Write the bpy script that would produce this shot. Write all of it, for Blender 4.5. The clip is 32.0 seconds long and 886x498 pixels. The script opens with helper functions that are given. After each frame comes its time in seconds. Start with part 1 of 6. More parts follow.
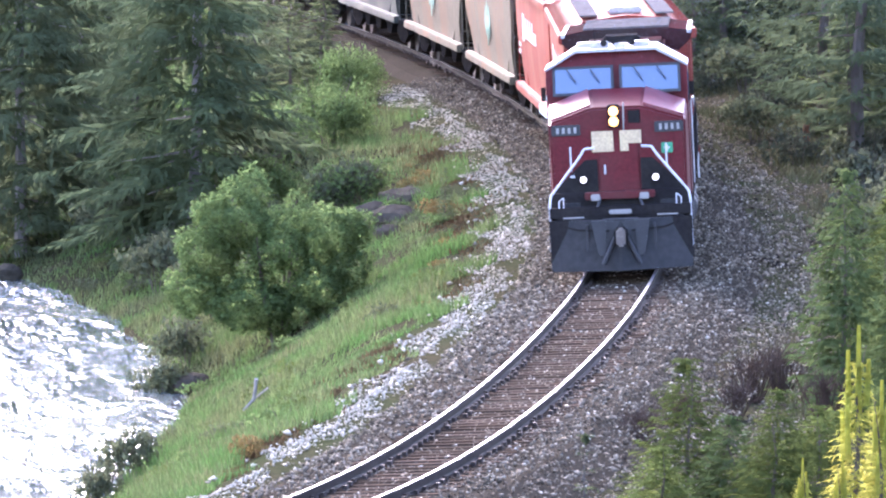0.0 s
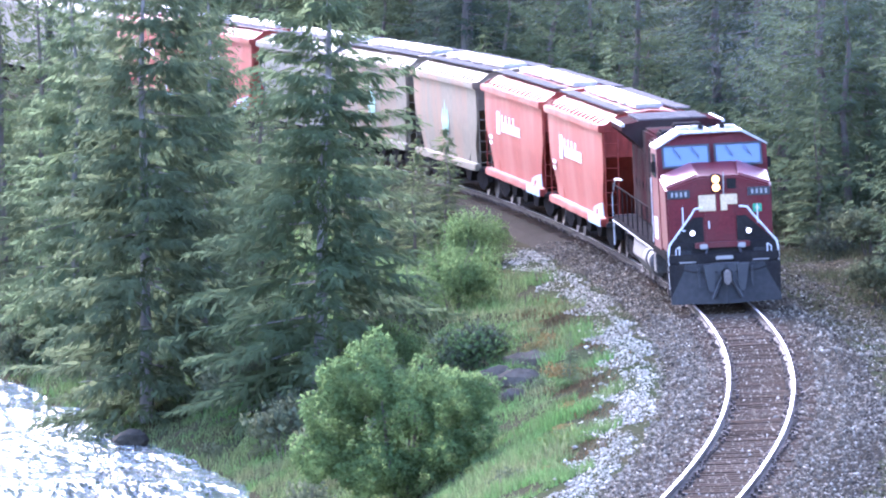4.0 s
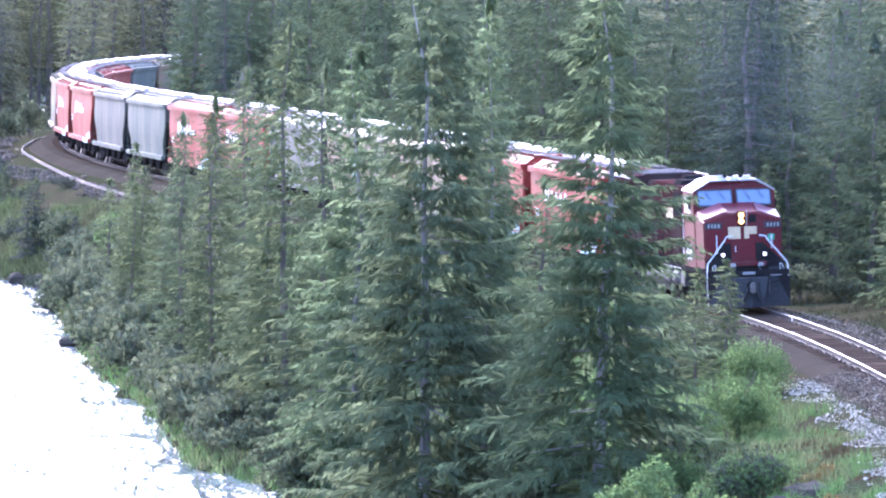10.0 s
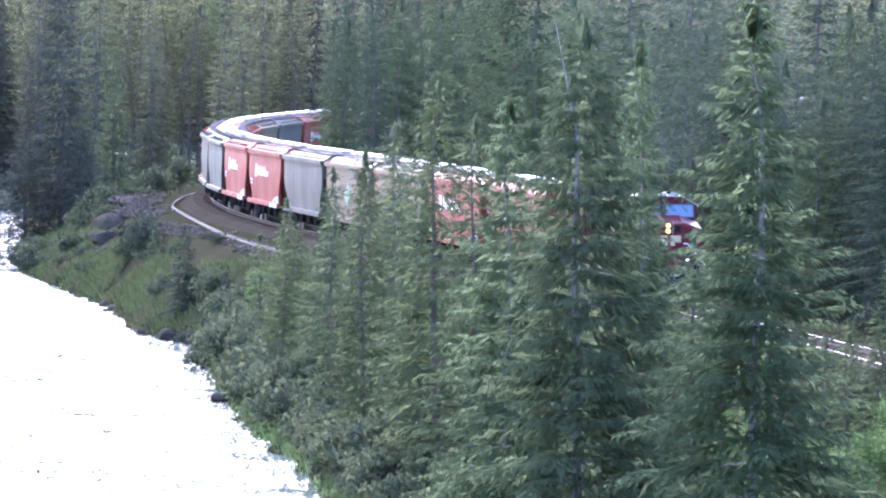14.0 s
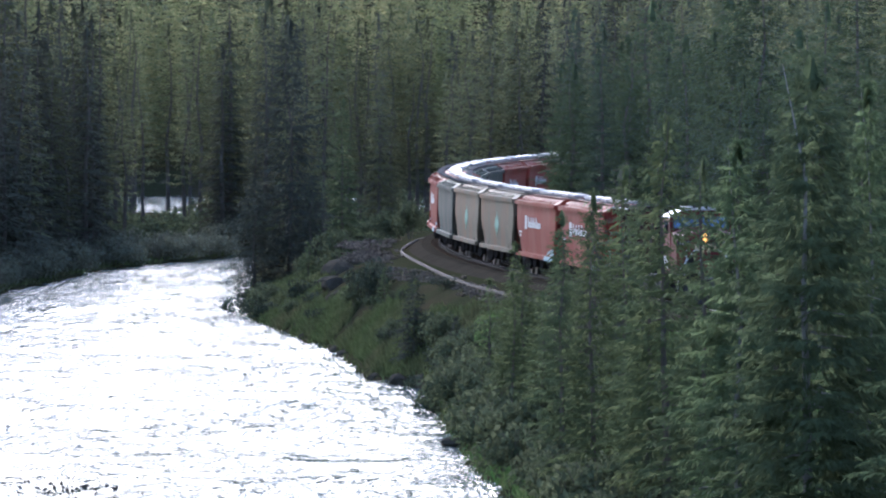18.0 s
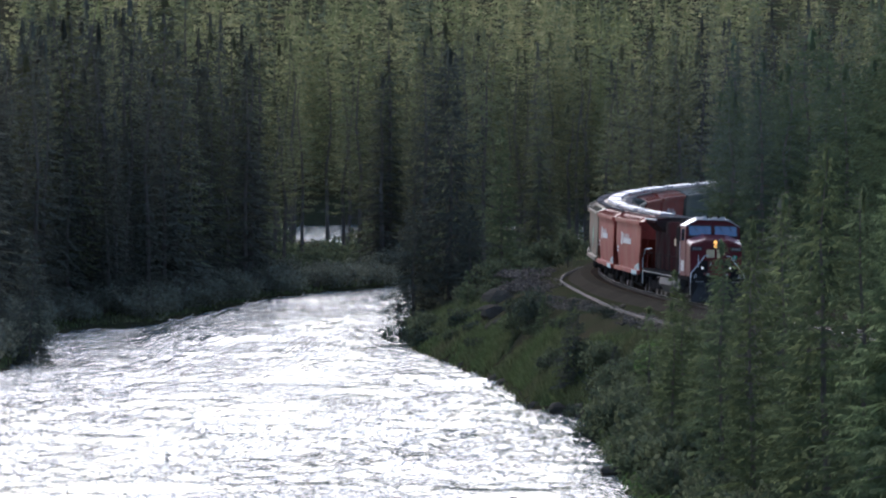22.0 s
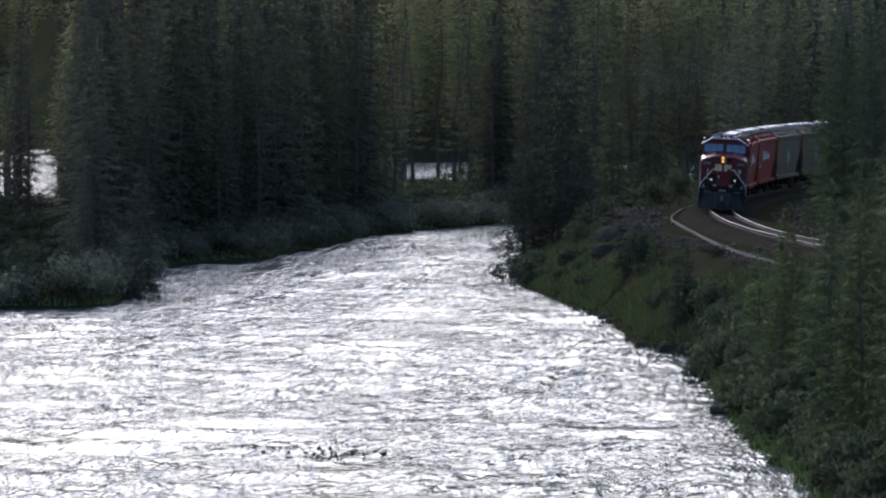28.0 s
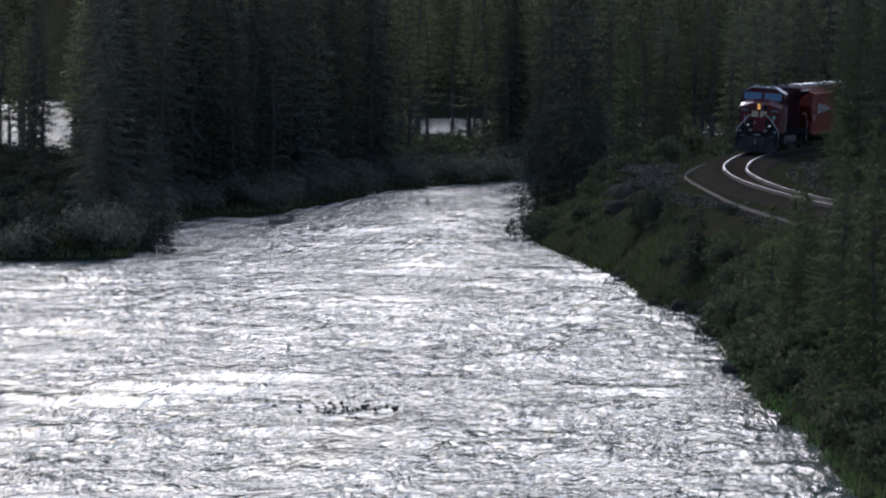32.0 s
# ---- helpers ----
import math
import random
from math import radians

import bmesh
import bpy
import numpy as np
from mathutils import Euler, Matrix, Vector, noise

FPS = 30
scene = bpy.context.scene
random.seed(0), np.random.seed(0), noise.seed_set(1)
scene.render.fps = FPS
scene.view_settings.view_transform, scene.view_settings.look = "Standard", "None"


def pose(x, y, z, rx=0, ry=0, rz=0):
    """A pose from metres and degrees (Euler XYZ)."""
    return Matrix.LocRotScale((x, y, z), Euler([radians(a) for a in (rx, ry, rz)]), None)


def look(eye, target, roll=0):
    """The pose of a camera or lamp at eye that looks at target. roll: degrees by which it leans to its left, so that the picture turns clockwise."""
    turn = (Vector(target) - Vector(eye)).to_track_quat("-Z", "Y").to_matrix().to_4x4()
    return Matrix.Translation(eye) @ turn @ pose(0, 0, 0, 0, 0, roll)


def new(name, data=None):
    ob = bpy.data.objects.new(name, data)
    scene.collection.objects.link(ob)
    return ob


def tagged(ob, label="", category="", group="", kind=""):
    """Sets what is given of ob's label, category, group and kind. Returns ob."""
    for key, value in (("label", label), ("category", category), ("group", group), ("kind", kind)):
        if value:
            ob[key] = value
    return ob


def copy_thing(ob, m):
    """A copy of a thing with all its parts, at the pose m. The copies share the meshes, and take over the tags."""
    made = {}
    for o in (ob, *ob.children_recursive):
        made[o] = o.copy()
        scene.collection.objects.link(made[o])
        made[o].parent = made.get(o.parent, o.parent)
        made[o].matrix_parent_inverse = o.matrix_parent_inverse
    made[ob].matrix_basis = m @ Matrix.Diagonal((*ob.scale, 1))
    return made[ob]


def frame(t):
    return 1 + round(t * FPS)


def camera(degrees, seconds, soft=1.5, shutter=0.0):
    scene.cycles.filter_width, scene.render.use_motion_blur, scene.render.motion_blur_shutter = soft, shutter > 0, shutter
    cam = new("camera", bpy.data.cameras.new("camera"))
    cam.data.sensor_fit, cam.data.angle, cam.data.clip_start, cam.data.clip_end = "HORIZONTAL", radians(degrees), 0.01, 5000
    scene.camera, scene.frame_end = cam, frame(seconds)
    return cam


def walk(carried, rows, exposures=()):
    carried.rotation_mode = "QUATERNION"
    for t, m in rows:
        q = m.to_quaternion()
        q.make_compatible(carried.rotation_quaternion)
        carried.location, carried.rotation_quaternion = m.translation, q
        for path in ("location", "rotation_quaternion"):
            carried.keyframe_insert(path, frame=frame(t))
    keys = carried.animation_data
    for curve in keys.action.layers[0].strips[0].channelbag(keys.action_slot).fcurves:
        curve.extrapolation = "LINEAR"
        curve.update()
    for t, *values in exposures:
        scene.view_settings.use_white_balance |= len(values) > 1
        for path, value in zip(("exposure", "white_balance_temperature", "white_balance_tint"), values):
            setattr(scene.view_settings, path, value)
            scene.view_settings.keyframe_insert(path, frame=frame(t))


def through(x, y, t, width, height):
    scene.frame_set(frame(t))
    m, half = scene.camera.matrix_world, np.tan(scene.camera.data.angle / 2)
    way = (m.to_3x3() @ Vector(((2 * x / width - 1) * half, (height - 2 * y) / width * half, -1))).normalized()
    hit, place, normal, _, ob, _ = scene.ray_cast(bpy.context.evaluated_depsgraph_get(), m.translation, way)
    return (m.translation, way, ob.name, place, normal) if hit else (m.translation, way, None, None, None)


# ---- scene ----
cam = camera(7.178, 32.0, soft=2.15)
EYE = (0.0, 0.0, 12.7)
# seconds, tilt, lean and turn of a hand-held long lens at a fixed place
PAN = [
    (0, 85.338, -0.663, -1.318), (0.5, 86.104, -0.555, -1.419), (1, 86.622, -0.630, -1.146), (1.5, 86.666, -0.558, -0.845), (2, 86.695, -0.540, -0.665),
    (2.5, 86.699, -0.547, -0.514), (4.5, 86.641, -0.374, -0.232), (5, 86.630, -0.412, -0.046), (5.5, 86.698, -0.400, 0.020), (6, 86.750, -0.460, 0.026),
    (6.5, 86.769, -0.386, -0.024), (7, 86.919, -0.527, 0.021), (7.5, 87.109, -0.966, 0.130), (8, 87.385, -1.308, 0.395), (8.5, 87.708, -1.400, 0.944),
    (9, 87.811, -1.608, 1.781), (9.5, 87.672, -1.322, 2.257), (10, 87.664, -1.092, 1.995), (10.5, 87.728, -1.229, 2.251), (11, 87.808, -1.015, 2.597),
    (11.5, 87.884, -0.878, 2.810), (12, 87.975, -0.393, 2.775), (12.5, 88.229, -0.523, 2.253), (13, 88.298, -0.705, 2.579), (13.5, 88.083, -0.794, 2.989),
    (15.5, 88.191, -0.487, 3.592), (16, 88.313, -0.377, 3.773), (16.5, 88.379, -0.414, 4.043), (17, 88.436, -0.295, 4.438), (17.5, 88.472, -0.289, 4.781),
    (18, 88.424, -0.116, 5.043), (18.5, 88.344, -0.104, 5.245), (19, 88.323, 0.048, 5.432), (19.5, 88.325, 0.008, 5.580), (20, 88.350, 0.063, 5.761),
    (20.5, 88.403, -0.108, 5.900), (21, 88.489, -0.056, 6.049), (21.5, 88.593, 0.006, 6.176), (22, 88.656, -0.059, 6.335), (22.5, 88.626, -0.587, 6.470),
    (23, 88.518, -0.852, 6.665), (23.5, 88.397, -0.759, 6.845), (24, 88.398, -0.557, 7.019), (24.5, 88.429, -0.566, 7.147), (25, 88.403, -0.456, 7.244),
    (25.5, 88.334, -0.402, 7.275), (27.5, 88.250, -0.426, 7.199), (28, 88.145, -0.401, 7.239), (28.5, 88.058, -0.318, 7.275), (29, 88.061, -0.407, 7.300),
    (29.5, 88.142, -0.263, 7.345), (30, 88.188, -0.453, 7.282), (30.5, 88.093, -0.696, 7.182), (31, 87.931, -0.896, 7.153), (31.5, 87.815, -1.058, 7.252),
    (32, 87.784, -0.986, 7.369),
]
def kelvin(t):
    return 5700 if t < 1 else 5200 if t < 4 else 5070 if t < 14 else 5200 if t < 20 else 5450


EXPOSURE = [(t, stops, kelvin(t), 33 if t < 14 else 16) for t, stops in ((0, 3.45), (2, 3.65), (6, 3.7), (9, 3.93), (10, 3.5), (11, 3.35), (12, 2.95), (12.7, 3.5), (13.5, 3.35), (15.5, 2.42), (18, 1.68), (22, 1.15), (28, 0.62), (32, 0.27))]
walk(cam, [(t, pose(*EYE, a, b, c)) for t, a, b, c in PAN], EXPOSURE)

# ---- light ----
world = bpy.data.worlds.new("sky")
scene.world = world
world.use_nodes = True
wn = world.node_tree.nodes
sky = wn.new("ShaderNodeTexSky")
sky.sky_type = "NISHITA"
sky.sun_disc = False
SUN_EL, SUN_AZ = radians(32), radians(-21)  # azimuth from +y, clockwise
sky.sun_elevation, sky.sun_rotation = SUN_EL, SUN_AZ
sky.air_density, sky.dust_density = 1.2, 2.5
wn["Background"].inputs["Strength"].default_value = 0.15
world.node_tree.links.new(sky.outputs[0], wn["Background"].inputs["Color"])
sun = new("sun", bpy.data.lights.new("sun", "SUN"))
sun.data.energy, sun.data.angle, sun.data.color = 1.2, radians(20.0), (1.0, 0.95, 0.88)
sun_from = Vector((math.sin(SUN_AZ) * math.cos(SUN_EL), math.cos(SUN_AZ) * math.cos(SUN_EL), math.sin(SUN_EL)))
sun.matrix_world = look(sun_from * 300, (0, 0, 0))


# ---- materials ----
def material(name, colour, rough=0.8, metal=0.0, second=None, scale=3.0, fine=25.0, bump=0.2, spread=0.0, spec=0.5, distort=0.0, sharp=0.25, stretch=(1, 1, 1), island=False, grime=None, grime_scale=0.7, translucent=0.0):
    """Two colours mixed by noise at a coarse and a fine scale, with relief, and a shift from object to object."""
    m = bpy.data.materials.new(name)
    m.use_nodes = True
    nt = m.node_tree
    n, l = nt.nodes, nt.links
    bsdf = n["Principled BSDF"]
    bsdf.inputs["Roughness"].default_value = rough
    bsdf.inputs["Metallic"].default_value = metal
    bsdf.inputs["Specular IOR Level"].default_value = spec
    geo = n.new("ShaderNodeNewGeometry")
    tc = n.new("ShaderNodeTexCoord")
    mp = n.new("ShaderNodeMapping")
    mp.inputs["Scale"].default_value = stretch
    l.new(tc.outputs["Object"], mp.inputs["Vector"])

    def noise_node(sc, detail=3.0):
        t = n.new("ShaderNodeTexNoise")
        t.inputs["Scale"].default_value, t.inputs["Detail"].default_value, t.inputs["Distortion"].default_value = sc, detail, distort
        l.new(mp.outputs[0], t.inputs["Vector"])
        return t

    def mix(fac, a, b, kind="MIX"):
        x = n.new("ShaderNodeMix")
        x.data_type, x.blend_type = "RGBA", kind
        for value, slot in ((fac, x.inputs[0]), (a, x.inputs[6]), (b, x.inputs[7])):
            if hasattr(value, "is_output"):
                l.new(value, slot)
            elif slot == x.inputs[0]:
                slot.default_value = value
            else:
                slot.default_value = (*value, 1)
        return x.outputs[2]

    def ramp(src, lo, hi):
        r = n.new("ShaderNodeMapRange")
        r.inputs["From Min"].default_value, r.inputs["From Max"].default_value = lo, hi
        l.new(src, r.inputs["Value"])
        return r.outputs[0]

    second = second or tuple(c * 0.6 for c in colour)
    coarse, small = noise_node(scale), noise_node(fine, 4.0)
    c = mix(ramp(coarse.outputs[0], 0.5 - sharp, 0.5 + sharp), colour, second)
    c = mix(ramp(small.outputs[0], 0.3, 0.7), c, mix(0.35, c, (0, 0, 0)), "MIX")
    if grime:
        g = noise_node(grime_scale, 5.0)
        c = mix(ramp(g.outputs[0], 0.5, 0.68), c, grime)
    if spread:
        src = geo.outputs["Random Per Island"] if island else n.new("ShaderNodeObjectInfo").outputs["Random"]
        h = n.new("ShaderNodeHueSaturation")
        h.inputs["Color"].default_value = (1, 1, 1, 1)
        l.new(c, h.inputs["Color"])
        r = n.new("ShaderNodeMapRange")
        r.inputs["To Min"].default_value, r.inputs["To Max"].default_value = 1 - spread, 1 + spread
        l.new(src, r.inputs["Value"])
        l.new(r.outputs[0], h.inputs["Value"])
        c = h.outputs[0]
    l.new(c, bsdf.inputs["Base Color"])
    if bump:
        b = n.new("ShaderNodeBump")
        b.inputs["Strength"].default_value = bump
        b.inputs["Distance"].default_value = 0.5 / fine
        l.new(small.outputs[0], b.inputs["Height"])
        l.new(b.outputs[0], bsdf.inputs["Normal"])
    if translucent:
        tr = n.new("ShaderNodeBsdfTranslucent")
        l.new(c, tr.inputs["Color"])
        ms = n.new("ShaderNodeMixShader")
        ms.inputs[0].default_value = translucent
        l.new(bsdf.outputs[0], ms.inputs[1])
        l.new(tr.outputs[0], ms.inputs[2])
        l.new(ms.outputs[0], n["Material Output"].inputs["Surface"])
    return m


def glow(name, colour, strength):
    m = bpy.data.materials.new(name)
    m.use_nodes = True
    b = m.node_tree.nodes["Principled BSDF"]
    b.inputs["Base Color"].default_value = (*colour, 1)
    b.inputs["Emission Color"].default_value = (*colour, 1)
    b.inputs["Emission Strength"].default_value = strength
    return m


def water_material():
    m = bpy.data.materials.new("river_water")
    m.use_nodes = True
    nt = m.node_tree
    n, l = nt.nodes, nt.links
    b = n["Principled BSDF"]
    b.inputs["Base Color"].default_value = (0.085, 0.105, 0.105, 1)
    b.inputs["Roughness"].default_value = 0.1
    b.inputs["IOR"].default_value = 1.33
    tc = n.new("ShaderNodeTexCoord")
    total = None
    for sc, strength, dist, stretch, detail in ((0.28, 0.8, 0.9, (1.0, 0.3, 1), 2), (1.05, 0, 1.7, (1.0, 0.19, 1), 3), (3.0, 0, 0.7, (1, 0.22, 1), 3)):
        mp = n.new("ShaderNodeMapping")
        mp.inputs["Scale"].default_value = stretch
        l.new(tc.outputs["Object"], mp.inputs["Vector"])
        t = n.new("ShaderNodeTexNoise")
        t.inputs["Scale"].default_value, t.inputs["Detail"].default_value, t.inputs["Distortion"].default_value = sc, detail, 0.6
        l.new(mp.outputs[0], t.inputs["Vector"])
        bp = n.new("ShaderNodeBump")
        bp.inputs["Strength"].default_value, bp.inputs["Distance"].default_value = strength, dist
        l.new(t.outputs[0], bp.inputs["Height"])
        if not strength:
            # the chop comes and goes in broad patches
            patch, fit = n.new("ShaderNodeTexNoise"), n.new("ShaderNodeMapRange")
            patch.inputs["Scale"].default_value, patch.inputs["Detail"].default_value = 0.1 * sc, 3
            l.new(mp.outputs[0], patch.inputs["Vector"])
            fit.inputs["From Min"].default_value, fit.inputs["From Max"].default_value = 0.35, 0.68
            fit.inputs["To Min"].default_value, fit.inputs["To Max"].default_value = 0.2, 0.8
            l.new(patch.outputs[0], fit.inputs["Value"])
            l.new(fit.outputs[0], bp.inputs["Strength"])
        if total:
            l.new(total, bp.inputs["Normal"])
        total = bp.outputs[0]
    l.new(total, b.inputs["Normal"])
    return m


M_WATER = water_material()
M_DULL = material("dull_grass", (0.082, 0.112, 0.042), 0.9, second=(0.1, 0.096, 0.05), scale=0.12, fine=3, bump=0, spread=0.4, island=True, translucent=0.25, spec=0.0)
M_EARTH = material("forest_floor", (0.024, 0.032, 0.0144), 0.95, second=(0.04, 0.032, 0.0208), scale=0.25, fine=4, bump=0.6, spec=0.0)
M_SPARE = material("dull_loose_rail", (0.17, 0.155, 0.14), 0.85, spec=0.06, second=(0.12, 0.1, 0.09), scale=2, fine=20, bump=0.1)
M_GRASS = material("grass", (0.0808, 0.157, 0.0425), 0.85, second=(0.145, 0.157, 0.0723), scale=0.5, sharp=0.16, fine=6, bump=0.3, spread=0.35, island=True, translucent=0.3, spec=0.0)
M_BALLAST = material("ballast", (0.0495, 0.0428, 0.0323), 0.9, second=(0.027, 0.0232, 0.018), scale=0.35, fine=14, bump=1.0, sharp=0.4, spec=0.0)
M_LIME = material("limestone_chips", (0.476, 0.438, 0.357), 0.9, spec=0.0, second=(0.289, 0.259, 0.208), scale=1.2, fine=9, bump=1.0, spread=0.35, island=True)
M_ROCK = material("bank_rock", (0.078, 0.068, 0.052), 0.95, spec=0.0, second=(0.045, 0.039, 0.03), scale=1.5, fine=8, bump=1.0)
M_RUBBLE = material("broken_grey_rock", (0.15, 0.125, 0.1), 0.9, second=(0.075, 0.061, 0.048), scale=1.2, fine=9, bump=0.8, spread=0.4, island=True, spec=0.0)
M_STONE = material("ballast_stone", (0.207, 0.179, 0.136), 0.9, second=(0.088, 0.0722, 0.0528), scale=2, fine=20, bump=0.4, spread=0.7, island=True, spec=0.0)
M_TIE = material("weathered_tie_wood", (0.0788, 0.0585, 0.042), 0.9, second=(0.042, 0.03, 0.0225), scale=1.5, fine=18, bump=0.5, spread=0.35, stretch=(0.3, 3, 3), spec=0.0)
M_RAIL = material("rail_steel_side", (0.05, 0.04, 0.034), 0.85, spec=0.1, second=(0.035, 0.027, 0.022), scale=2, fine=30, bump=0.1)
M_RAILTOP = material("polished_rail_head", (0.5, 0.5, 0.51), 0.36, metal=1.0, second=(0.42, 0.42, 0.43), scale=2, fine=30, bump=0.02)
M_NEEDLE = material("spruce_needles", (0.083, 0.108, 0.056), 0.6, second=(0.114, 0.138, 0.071), scale=0.35, fine=5, bump=0, spread=0.18, translucent=0.5, spec=0.0)
# spruce green made lighter to stand for the haze before these trees
M_NEEDLE_HAZED = material("haze_lightened_spruce_needles", (0.115, 0.155, 0.0748), 0.6, second=(0.149, 0.187, 0.0935), scale=0.35, fine=5, bump=0, spread=0.15, translucent=0.6, spec=0.0)
M_DEEP = material("deep_spruce_needles", (0.0694, 0.0717, 0.056), 0.6, second=(0.0952, 0.0974, 0.0706), scale=0.35, fine=5, bump=0, spread=0.4, translucent=0.26, spec=0.0)
M_DEEP_OLIVE = material("deep_pine_needles", (0.106, 0.113, 0.0607), 0.6, second=(0.142, 0.144, 0.0759), scale=0.35, fine=5, bump=0, spread=0.55, translucent=0.26, spec=0.0)
M_NEEDLE_OLIVE = material("pine_needles_olive", (0.084, 0.106, 0.051), 0.6, second=(0.113, 0.132, 0.061), scale=0.35, fine=5, bump=0, spread=0.18, translucent=0.5, spec=0.0)
M_HILL = material("slope_pine_needles", (0.0612, 0.0833, 0.0442), 0.6, second=(0.085, 0.109, 0.0561), scale=0.35, fine=5, bump=0, spread=0.3, translucent=0.4, spec=0.0)
M_HILL_DARK = material("slope_spruce_needles", (0.0476, 0.0663, 0.0442), 0.6, second=(0.068, 0.0867, 0.0561), scale=0.35, fine=5, bump=0, spread=0.3, translucent=0.4, spec=0.0)
M_POINT = material("dark_point_needles", (0.058, 0.064, 0.052), 0.6, second=(0.08, 0.088, 0.068), scale=0.35, fine=5, bump=0, spread=0.1, translucent=0.35, spec=0.0)
M_YOUNG = material("dark_young_needles", (0.0475, 0.0725, 0.0275), 0.6, second=(0.0938, 0.125, 0.045), scale=1.2, fine=6, bump=0, spread=0.3, translucent=0.35, spec=0.0)
M_NEEDLE_LIME = material("young_spruce_needles", (0.07, 0.098, 0.028), 0.6, second=(0.115, 0.14, 0.042), scale=0.8, fine=6, bump=0, spread=0.3, translucent=0.4, spec=0.0)
M_PALE_BARK = material("pale_spruce_bark", (0.2, 0.185, 0.175), 0.9, second=(0.3, 0.28, 0.27), scale=2, fine=12, bump=0.6, stretch=(1, 1, 0.3), spec=0.0)
M_BARK = material("spruce_bark", (0.09, 0.075, 0.065), 0.9, second=(0.13, 0.115, 0.1), scale=2, fine=12, bump=0.6, stretch=(1, 1, 0.3), spec=0.0)
M_LEAF = material("willow_leaves", (0.094, 0.15, 0.053), 0.6, second=(0.138, 0.195, 0.07), scale=0.6, fine=6, bump=0, spread=0.3, island=True, translucent=0.5, spec=0.0)
M_SAGE = material("grey_willow_leaves", (0.105, 0.118, 0.07), 0.8, second=(0.082, 0.1, 0.052), scale=0.6, fine=6, bump=0, spread=0.3, island=True, translucent=0.4, spec=0.0)
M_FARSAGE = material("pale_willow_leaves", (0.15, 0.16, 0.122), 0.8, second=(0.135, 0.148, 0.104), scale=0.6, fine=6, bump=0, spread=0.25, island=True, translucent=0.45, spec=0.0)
M_YELLOW = material("sunlit_pine_candles", (0.46, 0.41, 0.08), 0.7, second=(0.24, 0.3, 0.055), scale=1, fine=8, bump=0, translucent=0.55, spec=0.0)


# ---- helpers of this place ----
def mesh_from(name, verts, faces, mats, smooth=False, index=None):
    me = bpy.data.meshes.new(name)
    me.from_pydata([tuple(v) for v in verts], [], [tuple(f) for f in faces])
    for m in mats if isinstance(mats, (list, tuple)) else [mats]:
        me.materials.append(m)
    if index is not None:
        me.polygons.foreach_set("material_index", index)
    if smooth:
        me.polygons.foreach_set("use_smooth", [True] * len(me.polygons))
    me.update()
    return me


def tri_mesh(name, verts, tris, mat, normals=None):
    """A large mesh of triangles from arrays; soft normals, where given, shade foliage as a rounded mass."""
    verts, tris = np.asarray(verts, np.float32), np.asarray(tris, np.int32)
    if normals is not None:
        normals = np.asarray(normals, np.float32)
        p = verts[tris]
        face = np.cross(p[:, 1] - p[:, 0], p[:, 2] - p[:, 0])
        turned = (face * normals[tris[:, 0]]).sum(1) < 0
        tris = np.where(turned[:, None], tris[:, ::-1], tris)
    me = bpy.data.meshes.new(name)
    me.vertices.add(len(verts))
    me.vertices.foreach_set("co", verts.ravel())
    me.loops.add(3 * len(tris))
    me.loops.foreach_set("vertex_index", np.ascontiguousarray(tris).ravel())
    me.polygons.add(len(tris))
    me.polygons.foreach_set("loop_start", np.arange(0, 3 * len(tris), 3, dtype=np.int32))
    me.materials.append(mat)
    me.update(calc_edges=True)
    if normals is not None:
        me.polygons.foreach_set("use_smooth", np.ones(len(tris), bool))
        me.attributes.new("custom_normal", "FLOAT_VECTOR", "POINT").data.foreach_set("vector", normals.ravel())
        me.update()
    return me


def thing(name, label, category, group="", at=None):
    ob = new(name)
    ob.empty_display_size = 0.5
    if at is not None:
        ob.matrix_basis = at
    return tagged(ob, label, category, group)


def part(name, bm, mat, parent, label="", smooth=False):
    if isinstance(bm, bmesh.types.BMesh):
        me = bpy.data.meshes.new(name)
        if smooth:
            for f in bm.faces:
                f.smooth = True
        bm.to_mesh(me)
        bm.free()
        for m in mat if isinstance(mat, (list, tuple)) else [mat]:
            me.materials.append(m)
    else:
        me = bm
    ob = new(name, me)
    ob.parent = parent
    return tagged(ob, label)


def box(bm, x0, x1, y0, y1, z0, z1, bevel=0.0, m=None):
    r = bmesh.ops.create_cube(bm, size=1)
    vs = r["verts"]
    for v in vs:
        v.co = Vector((x0 + (v.co.x + 0.5) * (x1 - x0), y0 + (v.co.y + 0.5) * (y1 - y0), z0 + (v.co.z + 0.5) * (z1 - z0)))
    if bevel:
        es = {e for v in vs for e in v.link_edges}
        bmesh.ops.bevel(bm, geom=list(es), offset=bevel, segments=2, affect="EDGES")
    if m is not None:
        bmesh.ops.transform(bm, matrix=m, verts=vs)
    return bm


def cyl(bm, p, q, r0, r1=None, n=12):
    p, q = Vector(p), Vector(q)
    d = q - p
    r = bmesh.ops.create_cone(bm, cap_ends=True, segments=n, radius1=r0, radius2=r0 if r1 is None else r1, depth=d.length)
    bmesh.ops.transform(bm, matrix=Matrix.Translation((p + q) / 2) @ d.to_track_quat("Z", "Y").to_matrix().to_4x4(), verts=r["verts"])
    return bm


